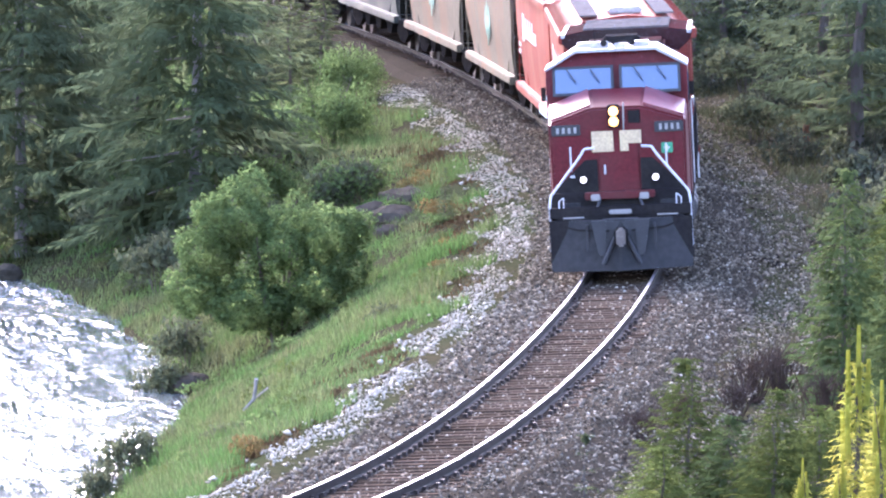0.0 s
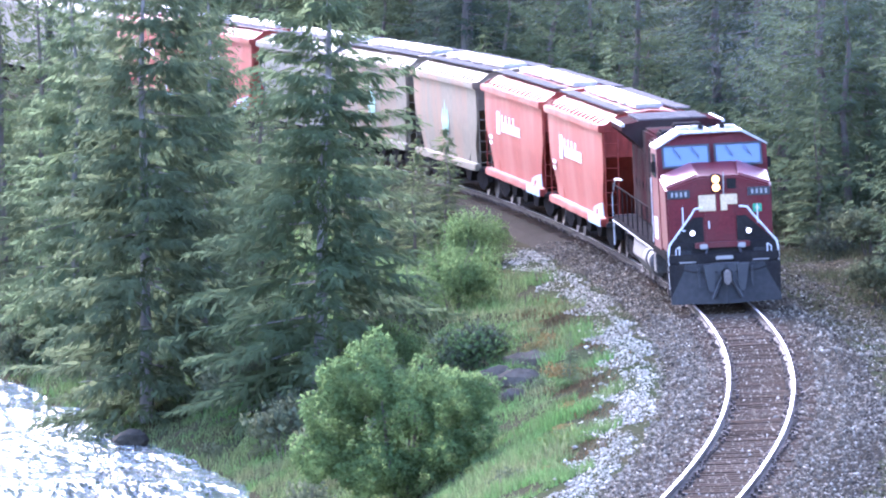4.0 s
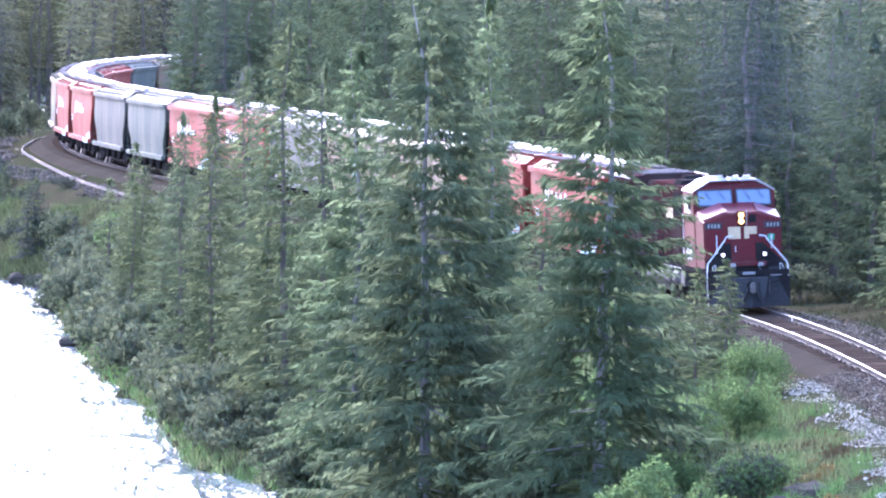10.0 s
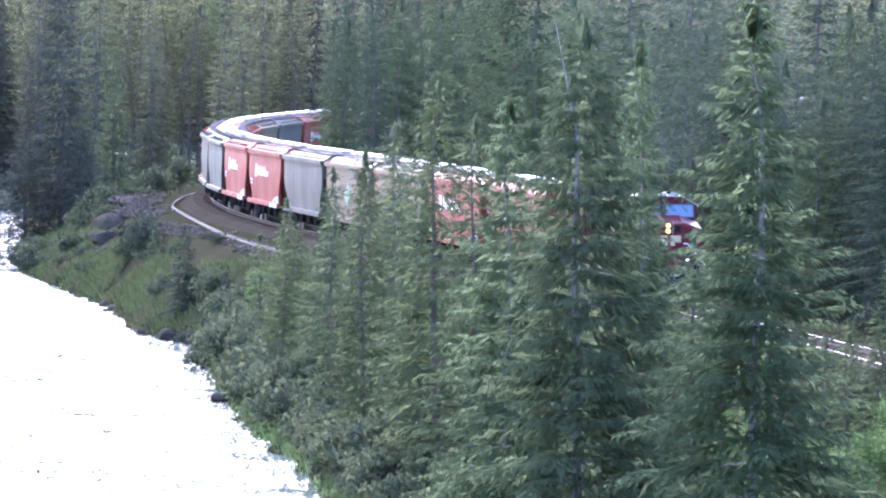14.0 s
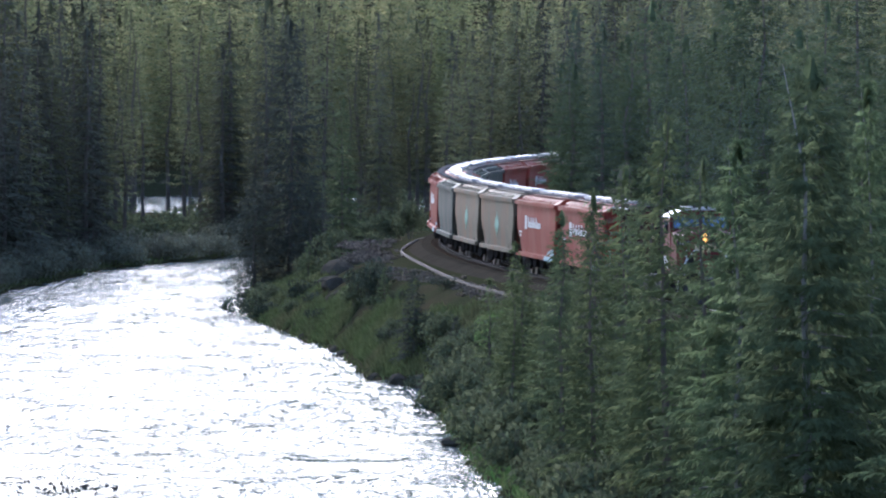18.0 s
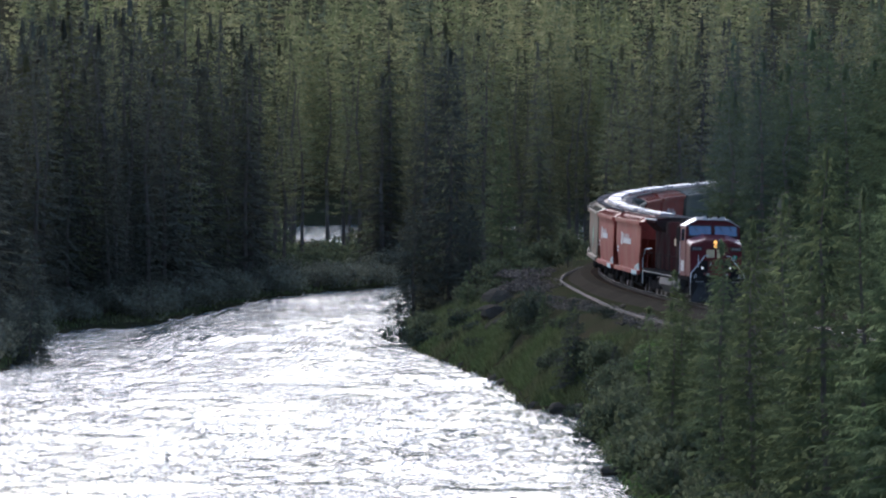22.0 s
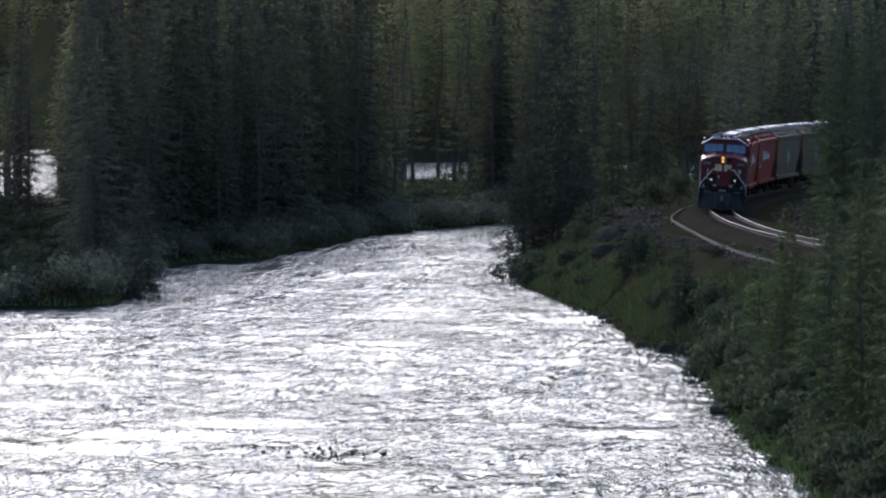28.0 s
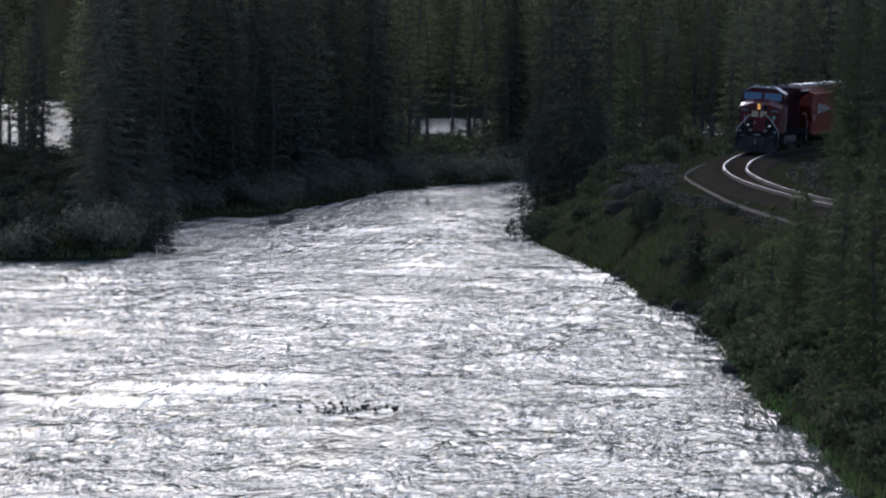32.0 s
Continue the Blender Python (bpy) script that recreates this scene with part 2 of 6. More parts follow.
def prism(bm, outline, y0, y1, axis="y"):
    """A solid from an outline in the x-z plane, drawn out along y (or y-z along x)."""
    n = len(outline)
    if axis == "y":
        a = [bm.verts.new((u, y0, v)) for u, v in outline]
        b = [bm.verts.new((u, y1, v)) for u, v in outline]
    else:
        a = [bm.verts.new((y0, u, v)) for u, v in outline]
        b = [bm.verts.new((y1, u, v)) for u, v in outline]
    bm.faces.new(a), bm.faces.new(b[::-1])
    for i in range(n):
        bm.faces.new((a[i], b[i], b[(i + 1) % n], a[(i + 1) % n]))
    bmesh.ops.recalc_face_normals(bm, faces=bm.faces[:])
    return bm


def tube(points, r, n=6):
    """A bent round bar through points."""
    bm = bmesh.new()
    for p, q in zip(points[:-1], points[1:]):
        cyl(bm, p, q, r, n=n)
    return bm


# ---- the line of the railway ----
LINE_POINTS = [(-38, 40), (-26, 58), (-15.5, 76), (-5.2, 94), (0.7, 106), (3.9, 122), (6.0, 137), (7.8, 153.4), (8.75, 170), (8.95, 182), (8.8, 193), (8.2, 208), (6.6, 226), (2.6, 258), (-3.9, 288),
               (-11.2, 320), (-18.5, 350), (-25.6, 380), (-29.75, 398), (-33.25, 414.3), (-36.2, 430.7), (-39.3, 452.6), (-40.85, 469), (-41.9, 489), (-42.1, 504), (-41.3, 528), (-38.6, 556),
               (-33.2, 585), (-25.2, 614), (-14.5, 643), (-1.5, 671), (14, 698), (32, 723), (52, 746), (74, 767), (98, 786), (124, 803), (152, 818), (180, 831), (210, 842), (245, 850)]


def smooth_line(points, n=24, passes=250):
    P = np.array(points, float)
    Q = np.vstack([2 * P[0] - P[1], P, 2 * P[-1] - P[-2]])
    out = []
    for i in range(1, len(Q) - 2):
        a, b, c, d = Q[i - 1:i + 3]
        for u in np.arange(n) / n:
            out.append(0.5 * (2 * b + (c - a) * u + (2 * a - 5 * b + 4 * c - d) * u * u + (3 * b - a - 3 * c + d) * u ** 3))
    out = np.array(out)
    for _ in range(passes):
        out[1:-1] = 0.25 * out[:-2] + 0.5 * out[1:-1] + 0.25 * out[2:]
    return out


LINE = smooth_line(LINE_POINTS)
LINE_S = np.r_[0, np.cumsum(np.hypot(*np.diff(LINE, axis=0).T))]
HEAD = np.unwrap(np.arctan2(*np.gradient(LINE, axis=0).T))  # from +y, clockwise
BEND = np.gradient(HEAD) / np.gradient(LINE_S)
for _ in range(60):
    BEND[1:-1] = 0.25 * BEND[:-2] + 0.5 * BEND[1:-1] + 0.25 * BEND[2:]


def step01(v):
    v = np.clip(v, 0, 1)
    return v * v * (3 - 2 * v)


def rail_z(y):
    """Height of the rails: a slight climb up the valley."""
    return 0.45 * step01((np.asarray(y, float) - 195) / 180) + 0.12 * np.exp(-((np.asarray(y, float) - 245) / 22) ** 2)


def on_line(s):
    x, y = np.interp(s, LINE_S, LINE[:, 0]), np.interp(s, LINE_S, LINE[:, 1])
    return x, y, float(rail_z(y)), np.interp(s, LINE_S, HEAD), np.interp(s, LINE_S, BEND)


def cant(bend):
    """Lean of the track in the bends, radians; positive leans to the right."""
    return float(np.clip(bend * 22, -0.062, 0.05))


def beside(s, d, z=0.0):
    x, y, zz, h, b = on_line(s)
    c = cant(b)
    return Vector((x + d * math.cos(h), y - d * math.sin(h), zz + z - d * math.sin(c)))


def line_y(y):
    return np.interp(y, LINE[:, 1], LINE[:, 0])


# ---- river and ground ----
WATER_Z = -4.5
BANK_R = [(-2, 20), (-52, 40), (-34, 60), (-19, 84), (-9.5, 110), (-4.6, 132), (-3.0, 148), (-1.8, 168), (-2.9, 178), (-4.6, 189), (-9, 206), (-13.3, 228), (-16.3, 236), (-17.9, 249), (-20.0, 265), (-24.3, 291),
          (-28.5, 326), (-33.0, 363), (-36.5, 372), (-41.2, 402), (-46.9, 429), (-52.5, 455), (-59, 508), (-63, 545), (-69, 598), (-71, 640)]
BANK_L = [(-140, 0), (-135, 300), (-112, 380), (-90, 402), (-78.3, 406), (-72, 414), (-74.5, 441), (-78.8, 466), (-79.3, 482), (-75.6, 496), (-75.4, 563), (-69.5, 596), (-69, 640)]


def bank_r(y):
    return np.interp(y, [q[1] for q in BANK_R[1:]], [q[0] for q in BANK_R[1:]])


def bank_l(y):
    return np.interp(y, [q[1] for q in BANK_L], [q[0] for q in BANK_L])


def wob(x, y, a=1.0):
    """A cheap, smooth unevenness of the ground, about -1 to 1."""
    return (np.sin(x * 0.9 * a + 1.3 * np.sin(y * 0.37 * a)) + np.sin(y * 0.71 * a + 1.7 * np.sin(x * 0.53 * a)) + 0.6 * np.sin(x * 2.3 * a + y * 1.9 * a)) / 2.6


def line_distance(x, y):
    """Distance to the line, positive on its right, and the nearest rail's height."""
    x, y = np.atleast_1d(np.asarray(x, float)), np.atleast_1d(np.asarray(y, float))
    L = LINE[::6]
    H = HEAD[::6]
    d = np.empty(len(x))
    zz = np.empty(len(x))
    for i in range(0, len(x), 4000):
        dx, dy = x[i:i + 4000, None] - L[None, :, 0], y[i:i + 4000, None] - L[None, :, 1]
        j = np.argmin(dx * dx + dy * dy, 1)
        k = np.arange(len(j))
        side = dx[k, j] * np.cos(H[j]) - dy[k, j] * np.sin(H[j])
        far = np.sqrt(dx[k, j] ** 2 + dy[k, j] ** 2)
        d[i:i + 4000] = np.where(far > 40, np.sign(side) * far, side)
        zz[i:i + 4000] = rail_z(L[j, 1])
    return d, zz


def ground_z(x, y):
    x, y = np.atleast_1d(np.asarray(x, float)), np.atleast_1d(np.asarray(y, float))
    d, zt = line_distance(x, y)
    br, bl = bank_r(y), bank_l(y)
    bench = 3.0 + 4.3 * step01((y - 300) / 30) * (1 - step01((y - 385) / 90))
    # river side: bench, slope down to the water
    xc = line_y(y)
    foot = np.maximum(xc - br - bench, 2.0)
    u = np.clip((-d - bench) / foot, 0, 1.6)
    low = zt - 0.55 + (WATER_Z - zt + 0.55) * np.where(u < 1, 0.75 * u + 0.25 * u * u, u * 1.15 - 0.15) + 0.22 * wob(x, y) * step01(u * 4) * (1 - 0.7 * step01((u - 0.8) * 4))
    # hill side: ditch, then a rising wood floor
    r = np.clip(d - 5.0, 0, None)
    rise = np.where(y < 125, 0.235, 0.12)
    high = zt - 0.6 + np.minimum(rise * r, 11.0 + 0.02 * r) + 0.25 * wob(x, y, 0.5) * step01(r / 3)
    z = np.where(d > 0, high, low)
    z = np.where(np.abs(d) < bench, zt - 0.5, z)
    # far bank and the flats beyond
    left = WATER_Z + 0.25 + 1.3 * step01((bl - x) / 7.0) + 0.2 * wob(x, y, 0.4)
    beyond = y > 600
    left_land = (x < bl) & (y < 640)
    z = np.where(left_land, left, z)
    flats = np.maximum(WATER_Z + 1.2 + 0.3 * wob(x, y, 0.3), np.where(d > -14, low, -99))
    z = np.where(beyond & (d < 0) & (x < -45), flats, z)
    pool = ((y > 705) & (y < 850) & (x < -52) & (x > -330)) | ((x < -108) & (y > 596) & (y < 850) & (x > -330))
    z = np.where(pool & (d < -12), WATER_Z - 1.2, z)
    slit = (y > 800) & (y < 1262) & (x < -0.179 * y) & (x > -330)
    river = (x < br) & (x > bl) & (y < 640)
    z = np.where(river, np.minimum(z, WATER_Z - 0.12 - 0.35 * np.minimum(br - x, x - bl)), z)
    hill = step01((x / np.maximum(y, 1) + 0.179) / 0.012)
    z = np.where((y > 850) & (d < 0), WATER_Z + 2 + 0.16 * (hill * (y - 850) + (1 - hill) * np.maximum(y - 1265, 0)), z)
    z = np.where(slit, WATER_Z - 1.2, z)
    return z


def build_ground():
    xs = np.unique(np.r_[np.linspace(-1500, -330, 14), np.linspace(-330, -130, 24), np.linspace(-130, -70, 50), np.linspace(-70, 24, 130), np.linspace(24, 80, 30), np.linspace(80, 330, 26), np.linspace(330, 1500, 12)])
    ys = np.unique(np.r_[np.linspace(-900, -20, 12), np.linspace(-20, 100, 60), np.linspace(100, 260, 120), np.linspace(260, 520, 110), np.linspace(520, 700, 50), np.linspace(700, 900, 40), np.linspace(900, 2600, 18)])
    X, Y = np.meshgrid(xs, ys)
    Z = ground_z(X.ravel(), Y.ravel())
    nx, ny = len(xs), len(ys)
    idx = np.arange(nx * ny).reshape(ny, nx)
    quads = np.stack([idx[:-1, :-1], idx[:-1, 1:], idx[1:, 1:], idx[1:, :-1]], -1).reshape(-1, 4)
    tris = np.vstack([quads[:, [0, 1, 2]], quads[:, [0, 2, 3]]])
    me = tri_mesh("ground", np.stack([X.ravel(), Y.ravel(), Z], 1), tris, M_EARTH)
    me.polygons.foreach_set("use_smooth", np.ones(len(tris), bool))
    tagged(new("ground", me), "mossy dark forest floor and river bank", "ground", kind="structure")


def build_water():
    """The river: a sheet with low, stretched waves of its own."""
    xs = np.unique(np.r_[np.linspace(-420, -140, 15), np.linspace(-140, -80, 40), np.linspace(-80, 6, 110)])
    ys = np.unique(np.r_[np.linspace(0, 140, 20), np.linspace(140, 620, 500), np.linspace(620, 1265, 80)])
    X, Y = np.meshgrid(xs, ys)
    x, y = X.ravel(), Y.ravel()
    wave = np.random.default_rng(19)
    z = np.full(len(x), WATER_Z)
    for _ in range(26):
        long, a = wave.uniform(3.5, 11), wave.normal(1.57, 0.55)
        z += 0.0018 * long * np.sin(6.283 / long * (x * np.cos(a) + y * np.sin(a)) + wave.random() * 6.28)
    nx = len(xs)
    idx = np.arange(len(x)).reshape(len(ys), nx)
    quads = np.stack([idx[:-1, :-1], idx[:-1, 1:], idx[1:, 1:], idx[1:, :-1]], -1).reshape(-1, 4)
    me = tri_mesh("water", np.stack([x, y, z], 1), np.vstack([quads[:, [0, 1, 2]], quads[:, [0, 2, 3]]]), M_WATER)
    me.polygons.foreach_set("use_smooth", np.ones(len(me.polygons), bool))
    tagged(new("water", me), "fast rippled river glaring white with sky light", "river", kind="structure")


def sweep(name, s0, s1, step, outline, mats, index=None):
    """Draws an outline of (offset, height) points along the line."""
    n = len(outline)
    verts, faces, mi = [], [], []
    ss = np.arange(s0, s1, step)
    for s in ss:
        for d, z in outline:
            verts.append(beside(s, d, z))
    for i in range(len(ss) - 1):
        for j in range(n):
            k = (j + 1) % n
            faces.append((i * n + j, i * n + k, (i + 1) * n + k, (i + 1) * n + j))
            mi.append(index[j] if index else 0)
    return mesh_from(name, verts, faces, mats, index=mi)


RAIL_SHAPE = [(-0.031, -0.0), (0.031, -0.0), (0.037, -0.045), (0.012, -0.06), (0.012, -0.145), (0.075, -0.165), (0.075, -0.18), (-0.075, -0.18), (-0.075, -0.165), (-0.012, -0.145), (-0.012, -0.06), (-0.037, -0.045)]
GAUGE = 0.7525
TRACK_S0, TRACK_S1 = 20, 930


def build_track():
    bed = sweep("ballast_bed", TRACK_S0, TRACK_S1, 2.0, [(-4.2, -1.35), (-2.0, -0.24), (-1.3, -0.2), (1.3, -0.2), (2.0, -0.24), (4.3, -1.45)], M_BALLAST)
    tagged(new("ballast_bed", bed), "brown-grey crushed stone ballast bed", "ballast", kind="structure")
    track = thing("railway_track", "single curved railway track on weathered wooden ties", "railway track")
    for side in (-1, 1):
        shape = [(side * GAUGE + d, z) for d, z in RAIL_SHAPE]
        part("rail", sweep("rail", TRACK_S0, TRACK_S1, 1.5, shape, [M_RAIL, M_RAILTOP], [1] + [0] * 11), None, track, "steel rail with a polished head")
    # ties: those beside the camera's nearest stretch are parts, the rest one mesh
    bm = box(bmesh.new(), -1.28, 1.28, -0.115, 0.115, -0.36, -0.182, 0.012)
    tie = bpy.data.meshes.new("tie")
    bm.to_mesh(tie)
    bm.free()
    tie.materials.append(M_TIE)
    rng = random.Random(4)
    verts, faces = [], []
    cube = [(x, y, z) for x in (-1.28, 1.28) for y in (-0.115, 0.115) for z in (-0.36, -0.182)]
    quads = [(0, 1, 3, 2), (4, 6, 7, 5), (0, 4, 5, 1), (2, 3, 7, 6), (1, 5, 7, 3), (0, 2, 6, 4)]
    plates_v, plates_f = [], []
    count = 0
    for s in np.arange(66, 640, 0.51):
        x, y, z, h, b = on_line(s)
        m = Matrix.Translation((x, y, z)) @ Matrix.Rotation(-h, 4, "Z") @ Matrix.Rotation(cant(b), 4, "Y") @ pose(rng.gauss(0, 0.04), 0, rng.gauss(0, 0.006), 0, 0, rng.gauss(0, 0.8))
        if 72 < s < 225:
            ob = new("tie", tie)
            ob.parent = track
            ob.matrix_basis = m
            count += 1
            for side in (-1, 1):
                for dx in (-0.13, 0.13):
                    k = len(plates_v)
                    c = [(side * GAUGE + dx + ex * 0.035, ey * 0.08, ez) for ex in (-1, 1) for ey in (-1, 1) for ez in (-0.19, -0.12)]
                    plates_v += [m @ Vector(q) for q in c]
                    plates_f += [tuple(k + i for i in q) for q in quads]
        else:
            k = len(verts)
            verts += [m @ Vector(q) for q in cube]
            faces += [tuple(k + i for i in q) for q in quads]
    part("far_tie", mesh_from("far_tie", verts, faces, M_TIE), None, track)["kind"] = "stuff"
    part("rail_clip", mesh_from("rail_clip", plates_v, plates_f, M_RAIL), None, track)["kind"] = "stuff"
    # a spare rail lying on the river-side shoulder round the far bend
    pts = [(-18.4, 322), (-22.4, 340), (-26.6, 359), (-31.0, 379), (-34.3, 396), (-38.4, 422.5), (-41.2, 441.5), (-42.6, 452), (-43.4, 464), (-44.1, 480), (-43.9, 497)]
    L = smooth_line(pts, 8, 20)
    verts, faces = [], []
    shape = [(-0.03, 0.0), (0.03, 0.0), (0.026, -0.05), (0.07, -0.14), (-0.07, -0.14), (-0.026, -0.05)]
    tang = np.gradient(L, axis=0)
    for (x, y), (tx, ty) in zip(L, tang):
        k = math.hypot(tx, ty)
        for d, z in shape:
            verts.append((x + d * ty / k, y - d * tx / k, float(rail_z(y)) - 0.33 + z))
    n = len(shape)
    for i in range(len(L) - 1):
        for j in range(n):
            faces.append((i * n + j, i * n + (j + 1) % n, (i + 1) * n + (j + 1) % n, (i + 1) * n + j))
    spare = new("spare_rail", mesh_from("spare_rail", verts, faces, [M_SPARE, M_RAIL], index=[0 if i % n == 0 else 1 for i in range(len(faces))]))
    tagged(spare, "long loose steel rail lying on the ballast shoulder", "rail")


build_ground()
build_water()
build_track()


# ---- the train ----
M_RED = material("locomotive_red", (0.119, 0.0139, 0.0172), 0.5, spec=0.15, second=(0.0918, 0.0123, 0.0148), scale=0.6, fine=14, bump=0.03, grime=(0.082, 0.0246, 0.023), grime_scale=0.5)
M_DARK = material("sooty_underframe", (0.0187, 0.017, 0.0179), 0.85, second=(0.0323, 0.0289, 0.0263), scale=1.5, fine=12, bump=0.15, spec=0.0)
M_PLOW = material("dusty_black_plow", (0.017, 0.017, 0.0179), 0.75, spec=0.25, second=(0.0382, 0.0357, 0.0348), scale=0.7, fine=8, bump=0.08)
M_HOOD = material("grimy_maroon_hood", (0.0442, 0.0161, 0.017), 0.85, second=(0.034, 0.0161, 0.0161), scale=0.5, fine=10, bump=0.04, grime=(0.0374, 0.029, 0.0254), grime_scale=0.4, spec=0.0)
# the locomotive's red, lightened for sky reflected on the nose top
M_NOSE_SHEEN = material("glossy_maroon_with_sheen", (0.152, 0.028, 0.032), 0.32, second=(0.176, 0.048, 0.0528), scale=1.2, fine=12, bump=0.03)
M_CREAM = material("cream_paint", (0.6, 0.45, 0.25), 0.6, second=(0.5, 0.37, 0.22), scale=2, fine=20, bump=0.05)
M_WHITE = material("white_handrail_paint", (0.624, 0.608, 0.608), 0.5, second=(0.496, 0.48, 0.48), scale=4, fine=30, bump=0.05)
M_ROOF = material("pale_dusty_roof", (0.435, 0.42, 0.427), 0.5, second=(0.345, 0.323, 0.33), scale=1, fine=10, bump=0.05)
M_SILVER = material("silver_tank_paint", (0.09, 0.085, 0.083), 0.65, spec=0.15, second=(0.04, 0.037, 0.035), scale=1.5, fine=12, bump=0.05)
M_GREEN = material("green_decal", (0.03, 0.3, 0.14), 0.5, second=(0.025, 0.25, 0.12), scale=4, fine=30, bump=0)
M_BLACK = material("black_rubber", (0.015, 0.015, 0.017), 0.6, second=(0.025, 0.025, 0.027), scale=3, fine=20, bump=0.05)
M_GRATE = material("walkway_grating", (0.12, 0.112, 0.11), 0.85, second=(0.075, 0.07, 0.068), scale=2, fine=14, bump=0.3, spec=0.0)
M_WHEEL = material("wheel_steel", (0.2, 0.17, 0.15), 0.55, metal=0.5, second=(0.12, 0.1, 0.09), scale=3, fine=20, bump=0.1)
M_HEAD = glow("headlight_glass", (1.0, 0.45, 0.09), 0.55)
M_DITCH = glow("ditch_light_glass", (1.0, 0.93, 0.8), 0.25)
M_FIGURE = material("dull_figures", (0.32, 0.3, 0.28), 0.8, second=(0.25, 0.235, 0.22), scale=4, fine=30, bump=0)


def glass_material():
    m = bpy.data.materials.new("cab_glass")
    m.use_nodes = True
    b = m.node_tree.nodes["Principled BSDF"]
    b.inputs["Base Color"].default_value = (0.02, 0.05, 0.1, 1)
    b.inputs["Roughness"].default_value = 0.06
    b.inputs["Coat Weight"].default_value = 1.0
    b.inputs["IOR"].default_value = 1.9
    return m


M_GLASS = glass_material()
CAR_PITCH, LOCO_LENGTH = 15.85, 21.4
# seconds and metres along the line, of the lamps on the locomotive's nose
RUN = [(-4, 77), (0, 121.3), (1, 132.2), (2, 142.8), (5, 174.0), (8, 206.7), (11, 240.6), (16, 297.0), (22.5, 371.9), (27.5, 427.4), (32, 477.3), (36, 521.7)]


def travel(t):
    i = max(k for k in range(1, len(RUN) - 2) if RUN[k][0] <= t)
    (ta, a), (tb, b), (tc, c), (td, d) = RUN[i - 1:i + 3]
    u, w = (t - tb) / (tc - tb), tc - tb
    m0, m1 = w * (c - a) / (tc - ta), w * (d - b) / (td - tb)
    return (2 * u ** 3 - 3 * u * u + 1) * b + (u ** 3 - 2 * u * u + u) * m0 + (3 * u * u - 2 * u ** 3) * c + (u ** 3 - u * u) * m1


WHEELS = []


def build_locomotive():
    loco = thing("locomotive", "dark red diesel locomotive with lit headlights on its train", "locomotive")
    # deck and underframe
    bm = box(bmesh.new(), -1.53, 1.53, -9.9, 9.3, 1.28, 1.5, 0.03)
    part("deck", bm, M_DARK, loco)
    bm = bmesh.new()
    prism(bm, [(-1.5, 1.46), (-1.5, 1.25), (1.5, 1.25), (1.5, 1.46)], 9.3, 10.0)
    part("front_platform", bm, M_DARK, loco)
    bm = bmesh.new()
    box(bm, -0.5, 0.5, -9.6, 9.5, 0.95, 1.28, 0.02)
    part("centre_sill", bm, M_DARK, loco)
    # plough: a shallow V of steel plate
    bm = bmesh.new()
    outline = [(-1.5, 9.95), (0, 10.42), (1.5, 9.95), (1.5, 9.85), (0, 10.3), (-1.5, 9.85)]
    lo = [bm.verts.new((x, y + 0.18, 0.13)) for x, y in outline]
    hi = [bm.verts.new((x * 1.01, y, 1.2)) for x, y in outline]
    bm.faces.new(lo[::-1]), bm.faces.new(hi)
    for i in range(6):
        bm.faces.new((lo[i], lo[(i + 1) % 6], hi[(i + 1) % 6], hi[i]))
    part("snow_plough", bm, M_PLOW, loco, "dusty black steel snow plough")
    bm = box(bmesh.new(), -0.28, 0.28, 9.9, 10.35, 0.75, 1.15, 0.04)
    box(bm, -0.14, 0.14, 10.3, 10.75, 0.72, 1.05, 0.05)
    part("coupler", bm, M_DARK, loco)
    bm = box(bmesh.new(), -0.24, 0.24, 10.05, 10.1, 1.3, 1.4, 0.02)
    part("coupler_lever", bm, M_FIGURE, loco)
    for x in (-0.55, 0.55):
        part("brake_hose", tube([(x, 10.1, 1.1), (x * 0.95, 10.35, 0.8), (x * 0.8, 10.4, 0.45)], 0.035), M_BLACK, loco)
    for sx in (-1, 1):
        part("plough_brace", tube([(sx * 0.12, 10.5, 0.85), (sx * 0.4, 10.56, 0.28)], 0.045, 6), M_BLACK, loco)
        part("plough_rib", box(bmesh.new(), sx * 0.72 - 0.03, sx * 0.72 + 0.03, 10.16, 10.3, 0.2, 1.1, 0.01), M_BLACK, loco)
        part("plough_wing", prism(bmesh.new(), [(sx * 1.1, 1.2), (sx * 1.52, 1.2), (sx * 1.5, 0.35), (sx * 1.3, 0.14)], 10.02, 10.1), M_DARK, loco)
        part("step_edge", box(bmesh.new(), sx * 1.0 - 0.22, sx * 1.0 + 0.22, 9.99, 10.03, 1.24, 1.27), M_FIGURE, loco)
        part("uncoupling_rod", tube([(sx * 1.35, 9.98, 1.12), (sx * 0.9, 10.2, 1.0), (sx * 0.25, 10.5, 0.98)], 0.018, 5), M_DARK, loco)
        part("jumper_cable", tube([(sx * 0.42, 9.72, 1.62), (sx * 0.5, 9.95, 1.4), (sx * 0.44, 9.98, 1.1)], 0.03, 6), M_BLACK, loco)
        part("step_panel", prism(bmesh.new(), [(sx * 0.46, 1.52), (sx * 0.46, 2.42), (sx * 0.72, 2.42), (sx * 1.4, 1.78), (sx * 1.4, 1.52)], 9.15, 9.185), M_DARK, loco, "sooty black panel beside the nose door")
        part("buffer_pad", box(bmesh.new(), sx * 0.52 - 0.1, sx * 0.52 + 0.1, 9.72, 9.8, 1.58, 1.72, 0.02), M_FIGURE, loco)
